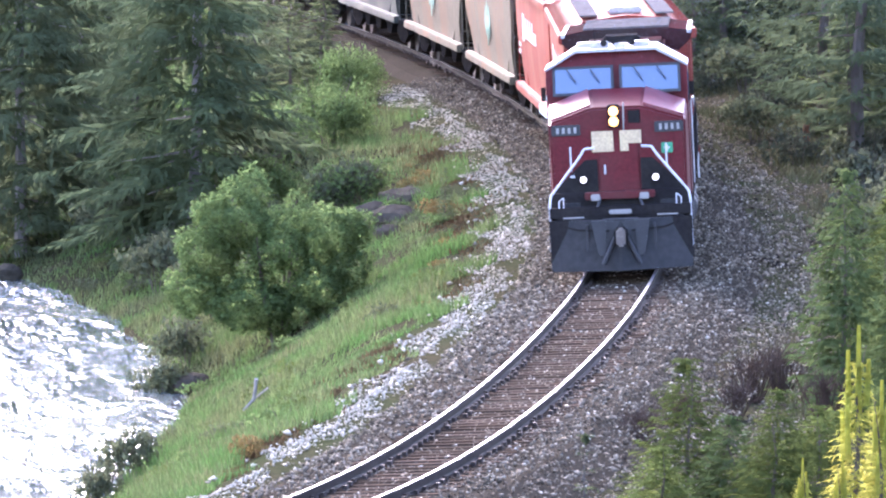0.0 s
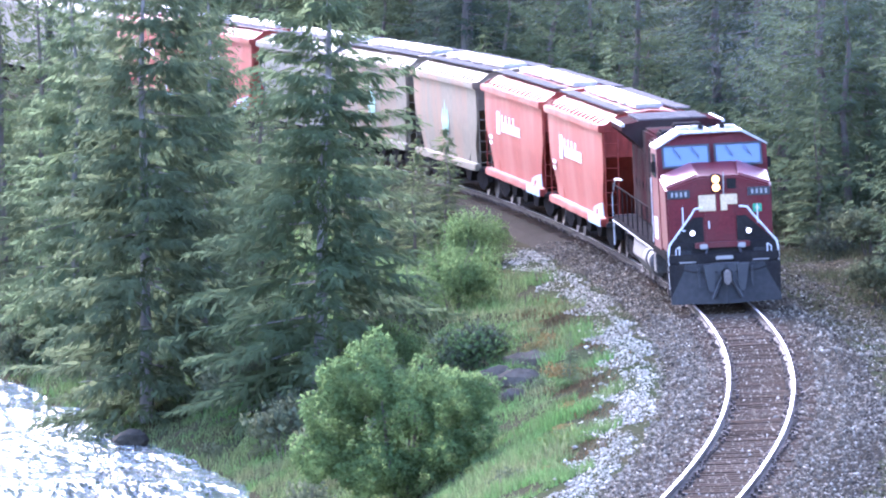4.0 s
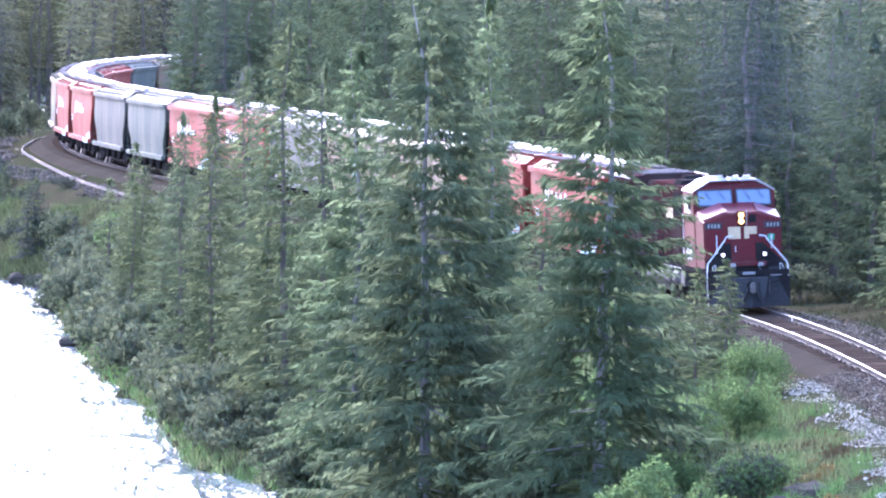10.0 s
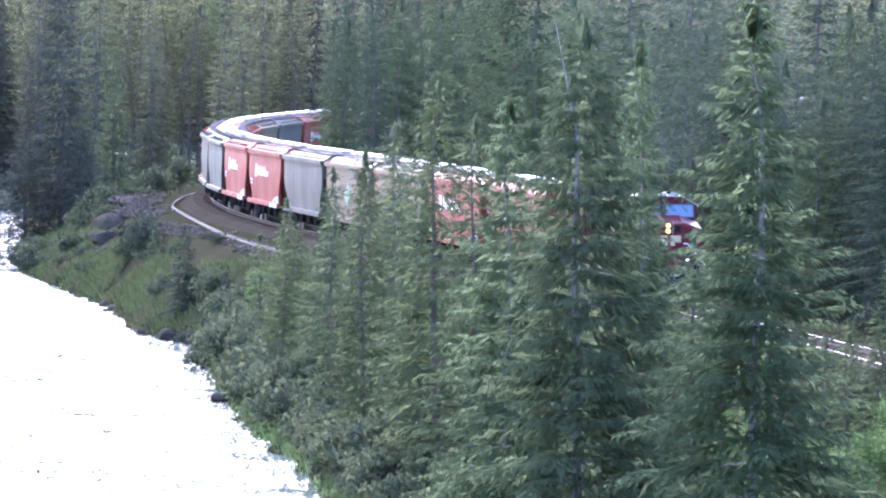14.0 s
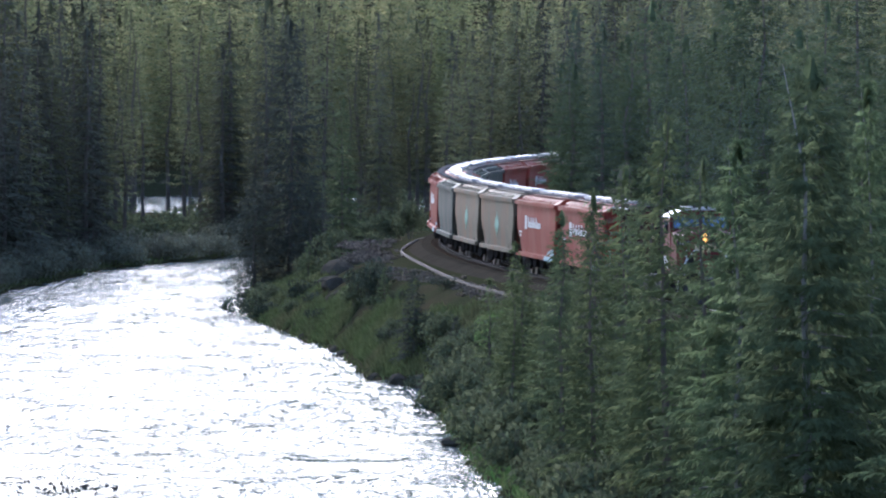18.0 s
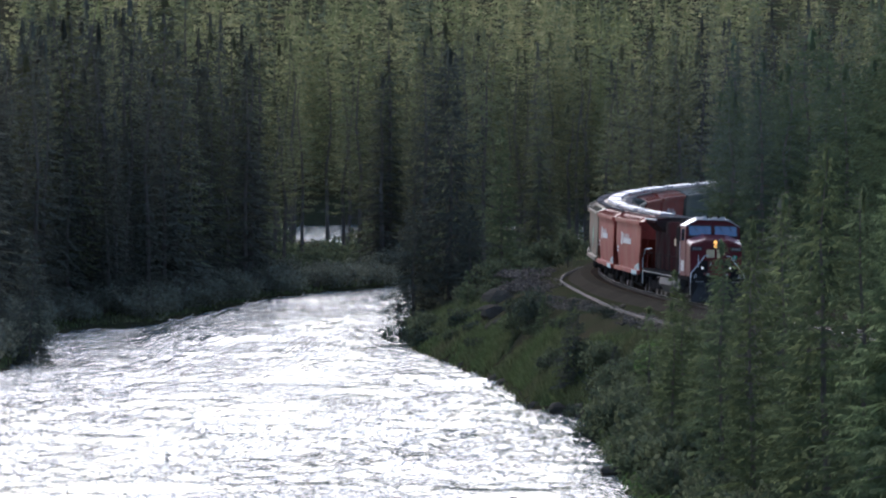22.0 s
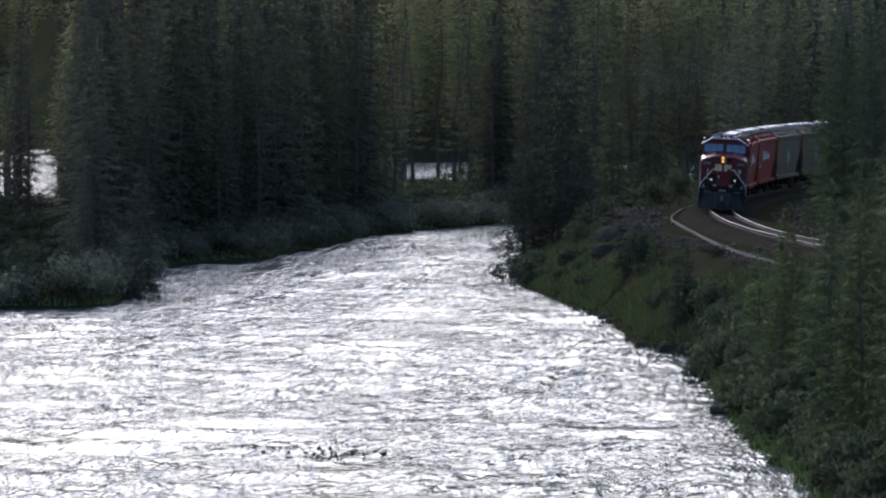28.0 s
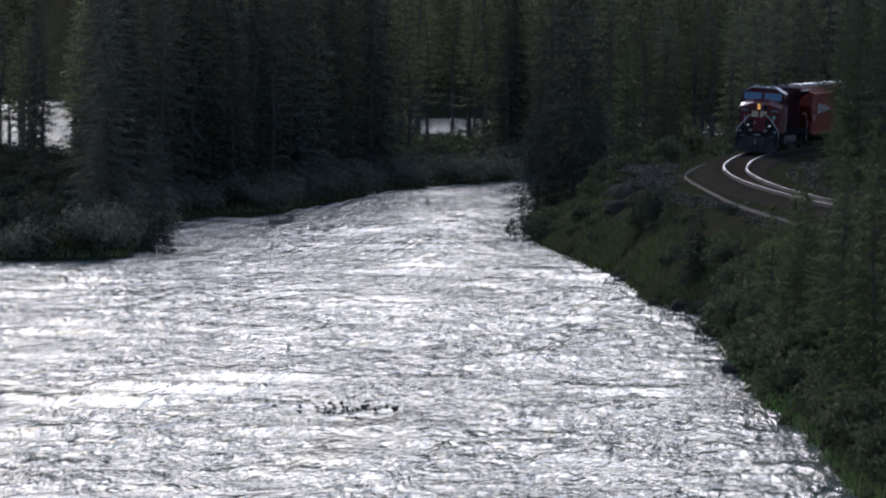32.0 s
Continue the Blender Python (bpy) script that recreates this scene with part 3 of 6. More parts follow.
        part("coupler_guard", prism(bmesh.new(), [(sx * 0.3, 1.2), (sx * 0.62, 1.2), (sx * 0.5, 0.5), (sx * 0.34, 0.42)], 10.3, 10.5), M_BLACK, loco)
    part("coupler_pocket", box(bmesh.new(), -0.42, 0.42, 10.1, 10.42, 0.5, 1.22, 0.04), M_BLACK, loco)
    part("coupler_knuckle", box(bmesh.new(), -0.1, 0.1, 10.7, 10.86, 0.66, 1.06, 0.05), M_WHEEL, loco)
    part("drawbar_plate", box(bmesh.new(), -0.24, 0.24, 9.98, 10.04, 1.0, 1.12, 0.01), M_FIGURE, loco)
    part("nose_ladder", tube([(-0.13, 9.2, 3.02), (-0.15, 9.2, 3.62)], 0.02, 5), M_FIGURE, loco)
    part("nose_vent", box(bmesh.new(), -0.5, -0.22, 9.13, 9.17, 3.15, 3.45, 0.02), M_DARK, loco)
    # pilot face above the plough
    bm = box(bmesh.new(), -1.46, 1.46, 9.2, 9.58, 1.05, 1.74, 0.03)
    part("pilot_face", bm, M_DARK, loco, "sooty black pilot under the nose")
    for x in (-1.05, 1.05):
        part("pilot_plate", box(bmesh.new(), x - 0.2, x + 0.2, 9.56, 9.62, 1.2, 1.55, 0.02), M_PLOW, loco)
    bm = box(bmesh.new(), -1.35, 1.35, 9.8, 10.0, 1.0, 1.3, 0.02)
    part("pilot_beam", bm, M_DARK, loco)
    # step wells
    for x in (-1, 1):
        bm = bmesh.new()
        for k in range(4):
            box(bm, x * 1.2 - 0.28, x * 1.2 + 0.28, 9.35, 9.85, 0.32 + 0.3 * k, 0.36 + 0.3 * k)
        box(bm, x * 1.5 - 0.02, x * 1.5 + 0.02, 9.3, 9.9, 0.3, 1.45)
        part("step_well", bm, M_DARK, loco)
    # nose, tapered towards the front, with a peaked top
    bm = bmesh.new()
    front = [(-1.43, 1.5), (1.43, 1.5), (1.46, 3.22), (0.55, 3.52), (-0.55, 3.52), (-1.46, 3.22)]
    back = [(-1.5, 1.5), (1.5, 1.5), (1.5, 3.52), (0.6, 3.86), (-0.6, 3.86), (-1.5, 3.52)]
    a = [bm.verts.new((x, 9.15, z)) for x, z in front]
    b = [bm.verts.new((x, 7.75, z)) for x, z in back]
    bm.faces.new(a[::-1]), bm.faces.new(b)
    for i in range(6):
        bm.faces.new((a[i], a[(i + 1) % 6], b[(i + 1) % 6], b[i]))
    bmesh.ops.recalc_face_normals(bm, faces=bm.faces[:])
    bmesh.ops.bevel(bm, geom=bm.edges[:], offset=0.05, segments=2, affect="EDGES")
    part("nose", bm, M_RED, loco)
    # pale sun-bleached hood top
    # glossy hood top, its red lightened to carry the sheen of the sky
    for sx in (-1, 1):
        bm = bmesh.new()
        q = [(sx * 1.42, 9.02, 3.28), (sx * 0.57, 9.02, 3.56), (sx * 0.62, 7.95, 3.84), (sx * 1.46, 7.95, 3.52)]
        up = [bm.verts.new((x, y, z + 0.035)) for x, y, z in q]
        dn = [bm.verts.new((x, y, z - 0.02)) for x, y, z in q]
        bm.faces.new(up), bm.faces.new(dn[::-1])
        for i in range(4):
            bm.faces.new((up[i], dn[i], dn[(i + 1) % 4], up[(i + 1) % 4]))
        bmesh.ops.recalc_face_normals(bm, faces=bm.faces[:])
        part("nose_top", bm, M_NOSE_SHEEN, loco, "glossy red top of the nose, sky sheen painted in as lighter red")
    bm = box(bmesh.new(), -0.42, 0.42, 9.14, 9.2, 1.55, 2.75, 0.02)
    door = part("nose_door", bm, M_RED, loco)
    part("door_handle", cyl(bmesh.new(), (0.3, 9.22, 2.1), (0.3, 9.22, 2.3), 0.02), M_WHITE, door)
    # headlights over the door
    bm = box(bmesh.new(), -0.06, 0.2, 9.1, 9.24, 3.08, 3.58, 0.02)
    housing = part("headlight_housing", bm, M_DARK, loco)
    for z in (3.22, 3.44):
        part("headlight", cyl(bmesh.new(), (0.07, 9.2, z), (0.07, 9.27, z), 0.1, 0.105, 20), M_HEAD, housing, "round lit amber headlight")
    # ditch lights
    for x in (-0.77, 0.77):
        bm = cyl(bmesh.new(), (x, 9.1, 2.0), (x, 9.24, 2.0), 0.1, n=20)
        lamp = part("ditch_light", bm, M_DARK, loco)
        part("lens", cyl(bmesh.new(), (x, 9.22, 2.0), (x, 9.26, 2.0), 0.07, n=20), M_DITCH, lamp, "lit white lens")
    # number boards with plain bars
    for x in (-1.1, 1.1):
        bm = box(bmesh.new(), x - 0.31, x + 0.31, 9.13, 9.2, 2.95, 3.18, 0.015)
        board = part("number_board", bm, M_BLACK, loco)
        bm = bmesh.new()
        for k in range(4):
            box(bm, x - 0.225 + 0.125 * k, x - 0.165 + 0.125 * k, 9.2, 9.206, 3.0, 3.13)
        part("number_bar", bm, M_FIGURE, board)
    # block-shaped emblem
    bm = box(bmesh.new(), 0.1, 0.56, 9.2, 9.207, 2.58, 3.02)
    box(bm, -0.5, -0.04, 9.2, 9.207, 2.74, 3.02)
    box(bm, -0.22, -0.04, 9.2, 9.207, 2.58, 2.74)
    part("emblem", bm, M_CREAM, loco, "two plain cream blocks as an emblem on the nose")
    bm = box(bmesh.new(), -1.16, -0.92, 9.16, 9.176, 2.5, 2.72)
    decal = part("decal_plate", bm, M_GREEN, loco, "small green square decal")
    bm = box(bmesh.new(), -1.1, -0.98, 9.18, 9.184, 2.59, 2.63)
    box(bm, -1.06, -1.02, 9.18, 9.184, 2.54, 2.68)
    part("decal_mark", bm, M_WHITE, decal)
    part("class_light", box(bmesh.new(), 0.95, 1.05, 9.15, 9.2, 2.05, 2.1), M_WHITE, loco)
    # red bar over the coupler
    bm = box(bmesh.new(), -0.75, 0.75, 9.58, 9.72, 1.6, 1.76, 0.02)
    part("anticlimber", bm, M_RED, loco)
    # cab
    bm = bmesh.new()
    outline = [(-1.52, 1.5), (1.52, 1.5), (1.52, 4.25), (0.85, 4.62), (-0.85, 4.62), (-1.52, 4.25)]
    f0 = [bm.verts.new((x, 7.85 - 0.42 * max(0.0, (z - 3.6)), z)) for x, z in outline]
    f1 = [bm.verts.new((x, 5.6, z)) for x, z in outline]
    bm.faces.new(f0[::-1]), bm.faces.new(f1)
    for i in range(6):
        bm.faces.new((f0[i], f0[(i + 1) % 6], f1[(i + 1) % 6], f1[i]))
    bmesh.ops.recalc_face_normals(bm, faces=bm.faces[:])
    cab = part("cab", bm, M_RED, loco)
    # windshields with dark gaskets and wipers
    for x0, x1 in ((-1.32, -0.12), (0.12, 1.32)):
        def pane(bm, x0, x1, z0, z1, out):
            q = [(x0, z0), (x1, z0), (x1, z1), (x0, z1)]
            vs = [bm.verts.new((x, 7.85 - 0.42 * (z - 3.6) + out, z)) for x, z in q]
            us = [bm.verts.new((x, 7.85 - 0.42 * (z - 3.6) - 0.03, z)) for x, z in q]
            bm.faces.new(vs)
            for i in range(4):
                bm.faces.new((vs[i], us[i], us[(i + 1) % 4], vs[(i + 1) % 4]))
            bmesh.ops.recalc_face_normals(bm, faces=bm.faces[:])
            return bm
        gasket = part("windshield_frame", pane(bmesh.new(), x0 - 0.06, x1 + 0.06, 3.72, 4.34, 0.012), M_BLACK, loco)
        part("windshield", pane(bmesh.new(), x0, x1, 3.78, 4.28, 0.03), M_GLASS, gasket, "blue sky-reflecting windshield")
        for wx in (x0 + 0.45, x1 - 0.25):
            part("wiper", tube([(wx, 7.72, 4.3), (wx - 0.2, 7.78, 4.0)], 0.012, 5), M_BLACK, gasket)
    # side windows and door
    for sx in (-1, 1):
        w = part("side_window", box(bmesh.new(), sx * 1.53 - 0.012, sx * 1.53 + 0.012, 6.1, 7.1, 3.45, 4.1, 0.005), M_GLASS, cab)
        part("mirror", box(bmesh.new(), sx * 1.6 - 0.05, sx * 1.6 + 0.05, 7.2, 7.26, 3.6, 3.9, 0.015), M_DARK, cab)
        part("cab_grab_iron", tube([(sx * 1.56, 5.75, 1.6), (sx * 1.56, 5.75, 3.4)], 0.02), M_WHITE, cab)
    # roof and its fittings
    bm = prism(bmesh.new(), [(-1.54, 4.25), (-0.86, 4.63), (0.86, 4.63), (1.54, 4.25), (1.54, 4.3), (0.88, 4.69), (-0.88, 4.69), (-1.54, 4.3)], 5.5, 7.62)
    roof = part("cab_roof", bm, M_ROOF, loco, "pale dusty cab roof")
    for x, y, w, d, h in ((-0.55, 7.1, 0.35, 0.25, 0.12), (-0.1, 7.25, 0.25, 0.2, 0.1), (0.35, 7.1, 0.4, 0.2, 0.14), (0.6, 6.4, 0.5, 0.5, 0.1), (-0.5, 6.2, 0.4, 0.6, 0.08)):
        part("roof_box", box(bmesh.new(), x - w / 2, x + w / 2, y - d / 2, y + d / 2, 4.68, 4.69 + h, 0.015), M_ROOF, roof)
    for x in (-0.35, 0.0, 0.25):
        part("horn", cyl(bmesh.new(), (x, 6.9, 4.78), (x, 7.25, 4.8), 0.03, 0.075), M_DARK, roof)
    part("antenna", cyl(bmesh.new(), (0.45, 6.8, 4.7), (0.45, 6.8, 5.1), 0.012), M_DARK, roof)
    # equipment cabinet, hood and radiator
    bm = box(bmesh.new(), -1.35, 1.35, 2.6, 5.6, 1.5, 4.35, 0.06)
    cab2 = part("equipment_cabinet", bm, M_HOOD, loco)
    for sx in (-1, 1):
        part("air_intake", box(bmesh.new(), sx * 1.36 - 0.02, sx * 1.36 + 0.02, 3.0, 4.6, 3.2, 4.1, 0.01), M_DARK, cab2)
    bm = box(bmesh.new(), -0.92, 0.92, -9.0, 2.6, 1.5, 4.3, 0.08)
    hood = part("engine_hood", bm, M_HOOD, loco)
    for sx in (-1, 1):
        for k in range(9):
            y = -8.2 + 1.15 * k
            d = part("hood_door", box(bmesh.new(), sx * 0.93 - 0.015, sx * 0.93 + 0.015, y, y + 1.0, 1.7, 3.6, 0.01), M_HOOD, hood)
            part("latch", box(bmesh.new(), sx * 0.95 - 0.012, sx * 0.95 + 0.012, y + 0.85, y + 0.92, 2.5, 2.7), M_DARK, d)
        bm = bmesh.new()
        for k in range(9):
            box(bm, sx * 0.95 - 0.008, sx * 0.95 + 0.008, 1.9 - 0.3 * k - 0.2, 1.9 - 0.3 * k, 3.0, 3.4)
        part("lettering_bar", bm, M_CREAM, hood, "worn cream lettering as plain bars")
    part("blower_housing", box(bmesh.new(), -0.95, 0.95, 0.9, 2.5, 4.2, 4.5, 0.06), M_DARK, hood, "dark blower housing behind the cab")
    part("exhaust", box(bmesh.new(), -0.4, 0.4, -0.6, 0.4, 4.3, 4.6, 0.04), M_DARK, hood)
    bm = prism(bmesh.new(), [(-0.95, 3.7), (0.95, 3.7), (1.5, 4.2), (1.5, 4.4), (0.9, 4.5), (-0.9, 4.5), (-1.5, 4.4), (-1.5, 4.2)], -9.1, -4.8)
    rad = part("radiator", bm, M_HOOD, loco)
    bm = bmesh.new()
    for k in range(10):
        box(bm, -1.0, 1.0, -9.0 + 0.42 * k, -8.7 + 0.42 * k, 4.49, 4.54)
    part("radiator_grille", bm, M_GRATE, rad)
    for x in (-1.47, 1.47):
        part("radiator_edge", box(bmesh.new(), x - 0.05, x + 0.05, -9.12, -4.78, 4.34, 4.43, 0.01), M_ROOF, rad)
    # fuel tank and air reservoirs
    bm = prism(bmesh.new(), [(-1.45, 1.2), (-1.5, 0.8), (-1.2, 0.35), (1.2, 0.35), (1.5, 0.8), (1.45, 1.2)], -2.8, 1.6)
    part("fuel_tank", bm, M_SILVER, loco, "grime-streaked silver fuel tank")
    for sx in (-1, 1):
        for k in range(2):
            part("air_reservoir", cyl(bmesh.new(), (sx * 1.25, 1.9 + 1.45 * k, 0.95), (sx * 1.25, 3.15 + 1.45 * k, 0.95), 0.33, n=18), M_SILVER, loco, "silver cylindrical air tank", True)
        part("battery_box", box(bmesh.new(), sx * 1.3 - 0.2, sx * 1.3 + 0.2, 4.7, 5.5, 0.7, 1.28, 0.03), M_SILVER, loco)
    # trucks
    for ty in (-6.6, 6.6):
        truck = part("truck", box(bmesh.new(), -1.0, 1.0, ty - 2.1, ty + 2.1, 0.7, 0.95, 0.05), M_DARK, loco)
        for sx in (-1, 1):
            bm = prism(bmesh.new(), [(ty - 2.5, 0.62), (ty - 2.3, 0.42), (ty + 2.3, 0.42), (ty + 2.5, 0.62), (ty + 2.4, 0.95), (ty + 0.8, 0.85), (ty - 0.8, 0.85), (ty - 2.4, 0.95)], sx * 1.12 - 0.09, sx * 1.12 + 0.09, "x")
            part("side_frame", bm, M_DARK, truck)
            for k in (-1.85, 0, 1.85):
                bm = cyl(bmesh.new(), (sx * 0.69, ty + k, 0.52), (sx * 0.82, ty + k, 0.52), 0.52, n=24)
                cyl(bm, (sx * 0.66, ty + k, 0.52), (sx * 0.69, ty + k, 0.52), 0.55, n=24)
                for q in range(5):
                    a = q * 1.2566
                    box(bm, sx * 0.83 - 0.012, sx * 0.83 + 0.012, ty + k + 0.3 * math.cos(a) - 0.06, ty + k + 0.3 * math.cos(a) + 0.06, 0.52 + 0.3 * math.sin(a) - 0.06, 0.52 + 0.3 * math.sin(a) + 0.06)
                WHEELS.append((part("wheel", bm, M_WHEEL, truck), ty + k))
                part("spring", cyl(bmesh.new(), (sx * 1.16, ty + k + 0.45, 0.5), (sx * 1.16, ty + k + 0.45, 0.9), 0.09), M_DARK, truck)
    # handrails: white at the front, dark along the sides
    for sx in (-1, 1):
        pts = [(sx * 1.5, 9.88, 0.55), (sx * 1.5, 9.88, 1.5), (sx * 1.47, 9.85, 1.72), (sx * 0.82, 9.7, 2.52), (sx * 0.72, 9.66, 2.68), (sx * 0.5, 9.62, 2.7)]
        part("front_handrail", tube(pts, 0.028), M_WHITE, loco, "bent white front handrail")
        part("front_handrail", tube([(sx * 1.02, 9.35, 2.2), (sx * 1.02, 9.35, 2.72)], 0.022), M_WHITE, loco)
        part("front_handrail", tube([(sx * 1.25, 9.9, 1.08), (sx * 0.78, 10.0, 1.06)], 0.022), M_WHITE, loco)
        part("pilot_handle", tube([(sx * 1.2, 9.9, 1.35), (sx * 1.2, 9.9, 1.68), (sx * 1.3, 9.9, 1.6), (sx * 1.3, 9.9, 1.45), (sx * 1.2, 9.9, 1.35)], 0.014, 5), M_WHITE, loco)
        part("side_handrail", tube([(sx * 1.5, -9.6, 2.45), (sx * 1.5, 5.4, 2.45)], 0.02), M_DARK, loco)
        for k in range(9):
            y = -9.6 + 1.8 * k
            part("stanchion", tube([(sx * 1.5, y, 1.5), (sx * 1.5, y, 2.45)], 0.02, 5), M_DARK, loco)
        part("rear_handrail", tube([(sx * 1.5, -9.85, 0.6), (sx * 1.5, -9.85, 2.1), (sx * 1.45, -9.2, 2.6), (sx * 1.45, -6.5, 2.7)], 0.025), M_WHITE, loco)
    part("walkway_stripe", box(bmesh.new(), 1.532, 1.545, -9.8, 5.0, 1.33, 1.37), M_FIGURE, loco)
    bm = bmesh.new()
    for k in range(2):
        box(bm, 1.53, 1.545, 6.2 + 0.6 * k, 6.6 + 0.6 * k, 1.75, 2.35)
    part("side_mark", bm, M_WHITE, loco, "white block marks on the cab side")
    return loco


def hopper_paint(name, colour, second, grime):
    return material(name, tuple(0.86 * c for c in colour), 0.6, spec=0.1, second=tuple(0.86 * c for c in second), scale=0.5, fine=9, bump=0.04, stretch=(1, 1, 0.35), grime=grime, grime_scale=0.45, sharp=0.35)


P_RED = hopper_paint("hopper_red_paint", (0.27, 0.045, 0.028), (0.225, 0.036, 0.025), (0.2, 0.062, 0.045))
P_TAN = hopper_paint("hopper_tan_paint", (0.165, 0.138, 0.096), (0.135, 0.115, 0.082), (0.15, 0.085, 0.048))
P_GREY = hopper_paint("hopper_grey_paint", (0.082, 0.089, 0.077), (0.066, 0.072, 0.063), (0.1, 0.092, 0.075))
P_SAGE = hopper_paint("hopper_sage_paint", (0.078, 0.1, 0.085), (0.064, 0.083, 0.07), (0.11, 0.108, 0.085))
P_LIGHT = material("pale_graffiti", (0.1, 0.27, 0.33), 0.5, second=(0.42, 0.46, 0.48), scale=1.2, fine=10, bump=0)
M_GREENMARK = material("faded_green_emblem", (0.1, 0.28, 0.2), 0.6, second=(0.16, 0.3, 0.23), scale=2, fine=15, bump=0)


def build_hopper(paint, label, style):
    car = thing("hopper_car", label, "freight car")
    L = 7.15
    for sx in (-1, 1):
        # side sheet: long at the top, drawn in towards the slope sheets
        bm = bmesh.new()
        prof = [(1.22, 5.95, 1.42), (1.55, 6.0, 1.45), (1.95, 6.2, 1.49), (2.3, 6.6, 1.52), (2.65, 6.92, 1.54), (3.0, 7.0, 1.55), (3.98, 7.0, 1.56)]
        n = 15
        outer, inner = [], []
        for z, half, x in prof:
            outer.append([bm.verts.new((sx * x, -half + 2 * half * i / n, z)) for i in range(n + 1)])
            inner.append([bm.verts.new((sx * (x - 0.1), -half + 2 * half * i / n, z)) for i in range(n + 1)])
        for k in range(len(prof) - 1):
            for i in range(n):
                bm.faces.new((outer[k][i], outer[k][i + 1], outer[k + 1][i + 1], outer[k + 1][i]))
                bm.faces.new((inner[k][i], inner[k + 1][i], inner[k + 1][i + 1], inner[k][i + 1]))
            for i in (0, n):
                bm.faces.new((outer[k][i], outer[k + 1][i], inner[k + 1][i], inner[k][i]))
        bmesh.ops.recalc_face_normals(bm, faces=bm.faces[:])
        side = part("side_sheet", bm, paint, car)
        part("top_chord", box(bmesh.new(), sx * 1.58 - 0.1, sx * 1.58 + 0.1, -L, L, 3.86, 4.1, 0.03), paint, car)
        part("side_sill", box(bmesh.new(), sx * 1.52 - 0.12, sx * 1.52 + 0.12, -6.75, 6.75, 1.0, 1.24, 0.03), paint, car)
        if style == "red":
            bm = box(bmesh.new(), sx * 1.575 - 0.006, sx * 1.575 + 0.006, -sx * 3.5 - 0.36, -sx * 3.5 + 0.36, 2.55, 3.3)
            part("emblem", bm, M_WHITE, side, "plain pale emblem block")
            bm = bmesh.new()
            for k in range(10):
                y, tall = sx * (-2.6 + 0.46 * k), 0.24 if k in (0, 2, 4, 6) else 0.0
                box(bm, sx * 1.57 - 0.006, sx * 1.57 + 0.006, y - 0.15, y + 0.15, 2.66, 2.98 + tall)
                box(bm, sx * 1.57 - 0.006, sx * 1.57 + 0.006, y + 0.14, y + 0.21, 2.66, 2.76)
            part("lettering_bar", bm, M_WHITE, side)
            for z, half in ((2.3, 0.4), (2.1, 0.3)):
                part("data_bar", box(bmesh.new(), sx * 1.56 - 0.006, sx * 1.56 + 0.006, sx * -5.6 - half, sx * -5.6 + half, z, z + 0.11), M_WHITE, side)
        elif style == "tan":
            bm = bmesh.new()
            for dy, h in ((-0.5, 0.45), (0, 0.75), (0.5, 0.5)):
                o = [(dy - 0.3, 2.5), (dy, 2.5 - h), (dy + 0.3, 2.5), (dy, 2.5 + h)]
                prism(bm, o, sx * 1.55 - 0.008, sx * 1.55 + 0.008, "x")
            part("emblem", bm, M_GREENMARK, side, "faded green leaf-shaped emblem")
    # slope sheets and bolsters at both ends
    for sy in (-1, 1):
        bm = prism(bmesh.new(), [(sy * 6.9, 4.0), (sy * 6.95, 3.1), (sy * 4.4, 1.2), (sy * 4.0, 1.2), (sy * 6.6, 4.0)], -1.46, 1.46, "x")
        part("slope_sheet", bm, paint, car)
        part("end_platform", box(bmesh.new(), -1.5, 1.5, sy * 6.9 - 0.35, sy * 6.9 + 0.35, 0.98, 1.14, 0.02), M_DARK, car)
        part("end_post", box(bmesh.new(), -0.12, 0.12, sy * 7.0 - 0.06, sy * 7.0 + 0.06, 1.1, 3.95), paint, car)
        for x in (-1.3, 1.3):
            bm = bmesh.new()
            cyl(bm, (x - 0.2, sy * 7.1, 1.1), (x - 0.2, sy * 7.1, 4.1), 0.022, n=5)
            cyl(bm, (x + 0.2, sy * 7.1, 1.1), (x + 0.2, sy * 7.1, 4.1), 0.022, n=5)
            for k in range(8):
                cyl(bm, (x - 0.2, sy * 7.1, 1.3 + 0.37 * k), (x + 0.2, sy * 7.1, 1.3 + 0.37 * k), 0.018, n=5)
            part("ladder", bm, paint, car)
        part("coupler", box(bmesh.new(), -0.15, 0.15, sy * 7.55 - 0.42, sy * 7.55 + 0.42, 0.75, 1.0, 0.04), M_DARK, car)
        ty = sy * 5.3
        truck = part("truck", box(bmesh.new(), -1.0, 1.0, ty - 0.25, ty + 0.25, 0.5, 0.9, 0.04), M_DARK, car)
        for sx in (-1, 1):
            bm = prism(bmesh.new(), [(ty - 1.25, 0.58), (ty - 0.4, 0.28), (ty + 0.4, 0.28), (ty + 1.25, 0.58), (ty + 1.2, 0.72), (ty + 0.5, 0.88), (ty - 0.5, 0.88), (ty - 1.2, 0.72)], sx * 1.08 - 0.08, sx * 1.08 + 0.08, "x")
            part("side_frame", bm, M_DARK, truck)
            for k in (-0.9, 0.9):
                part("wheel", cyl(bmesh.new(), (sx * 0.67, ty + k, 0.45), (sx * 0.82, ty + k, 0.45), 0.45, n=20), M_WHEEL, truck)
    # hopper bottoms
    for y in (-2.6, 0, 2.6):
        bm = prism(bmesh.new(), [(y - 1.25, 1.25), (y - 0.35, 0.45), (y + 0.35, 0.45), (y + 1.25, 1.25)], -1.2, 1.2, "x")
        part("discharge_chute", bm, M_DARK, car)
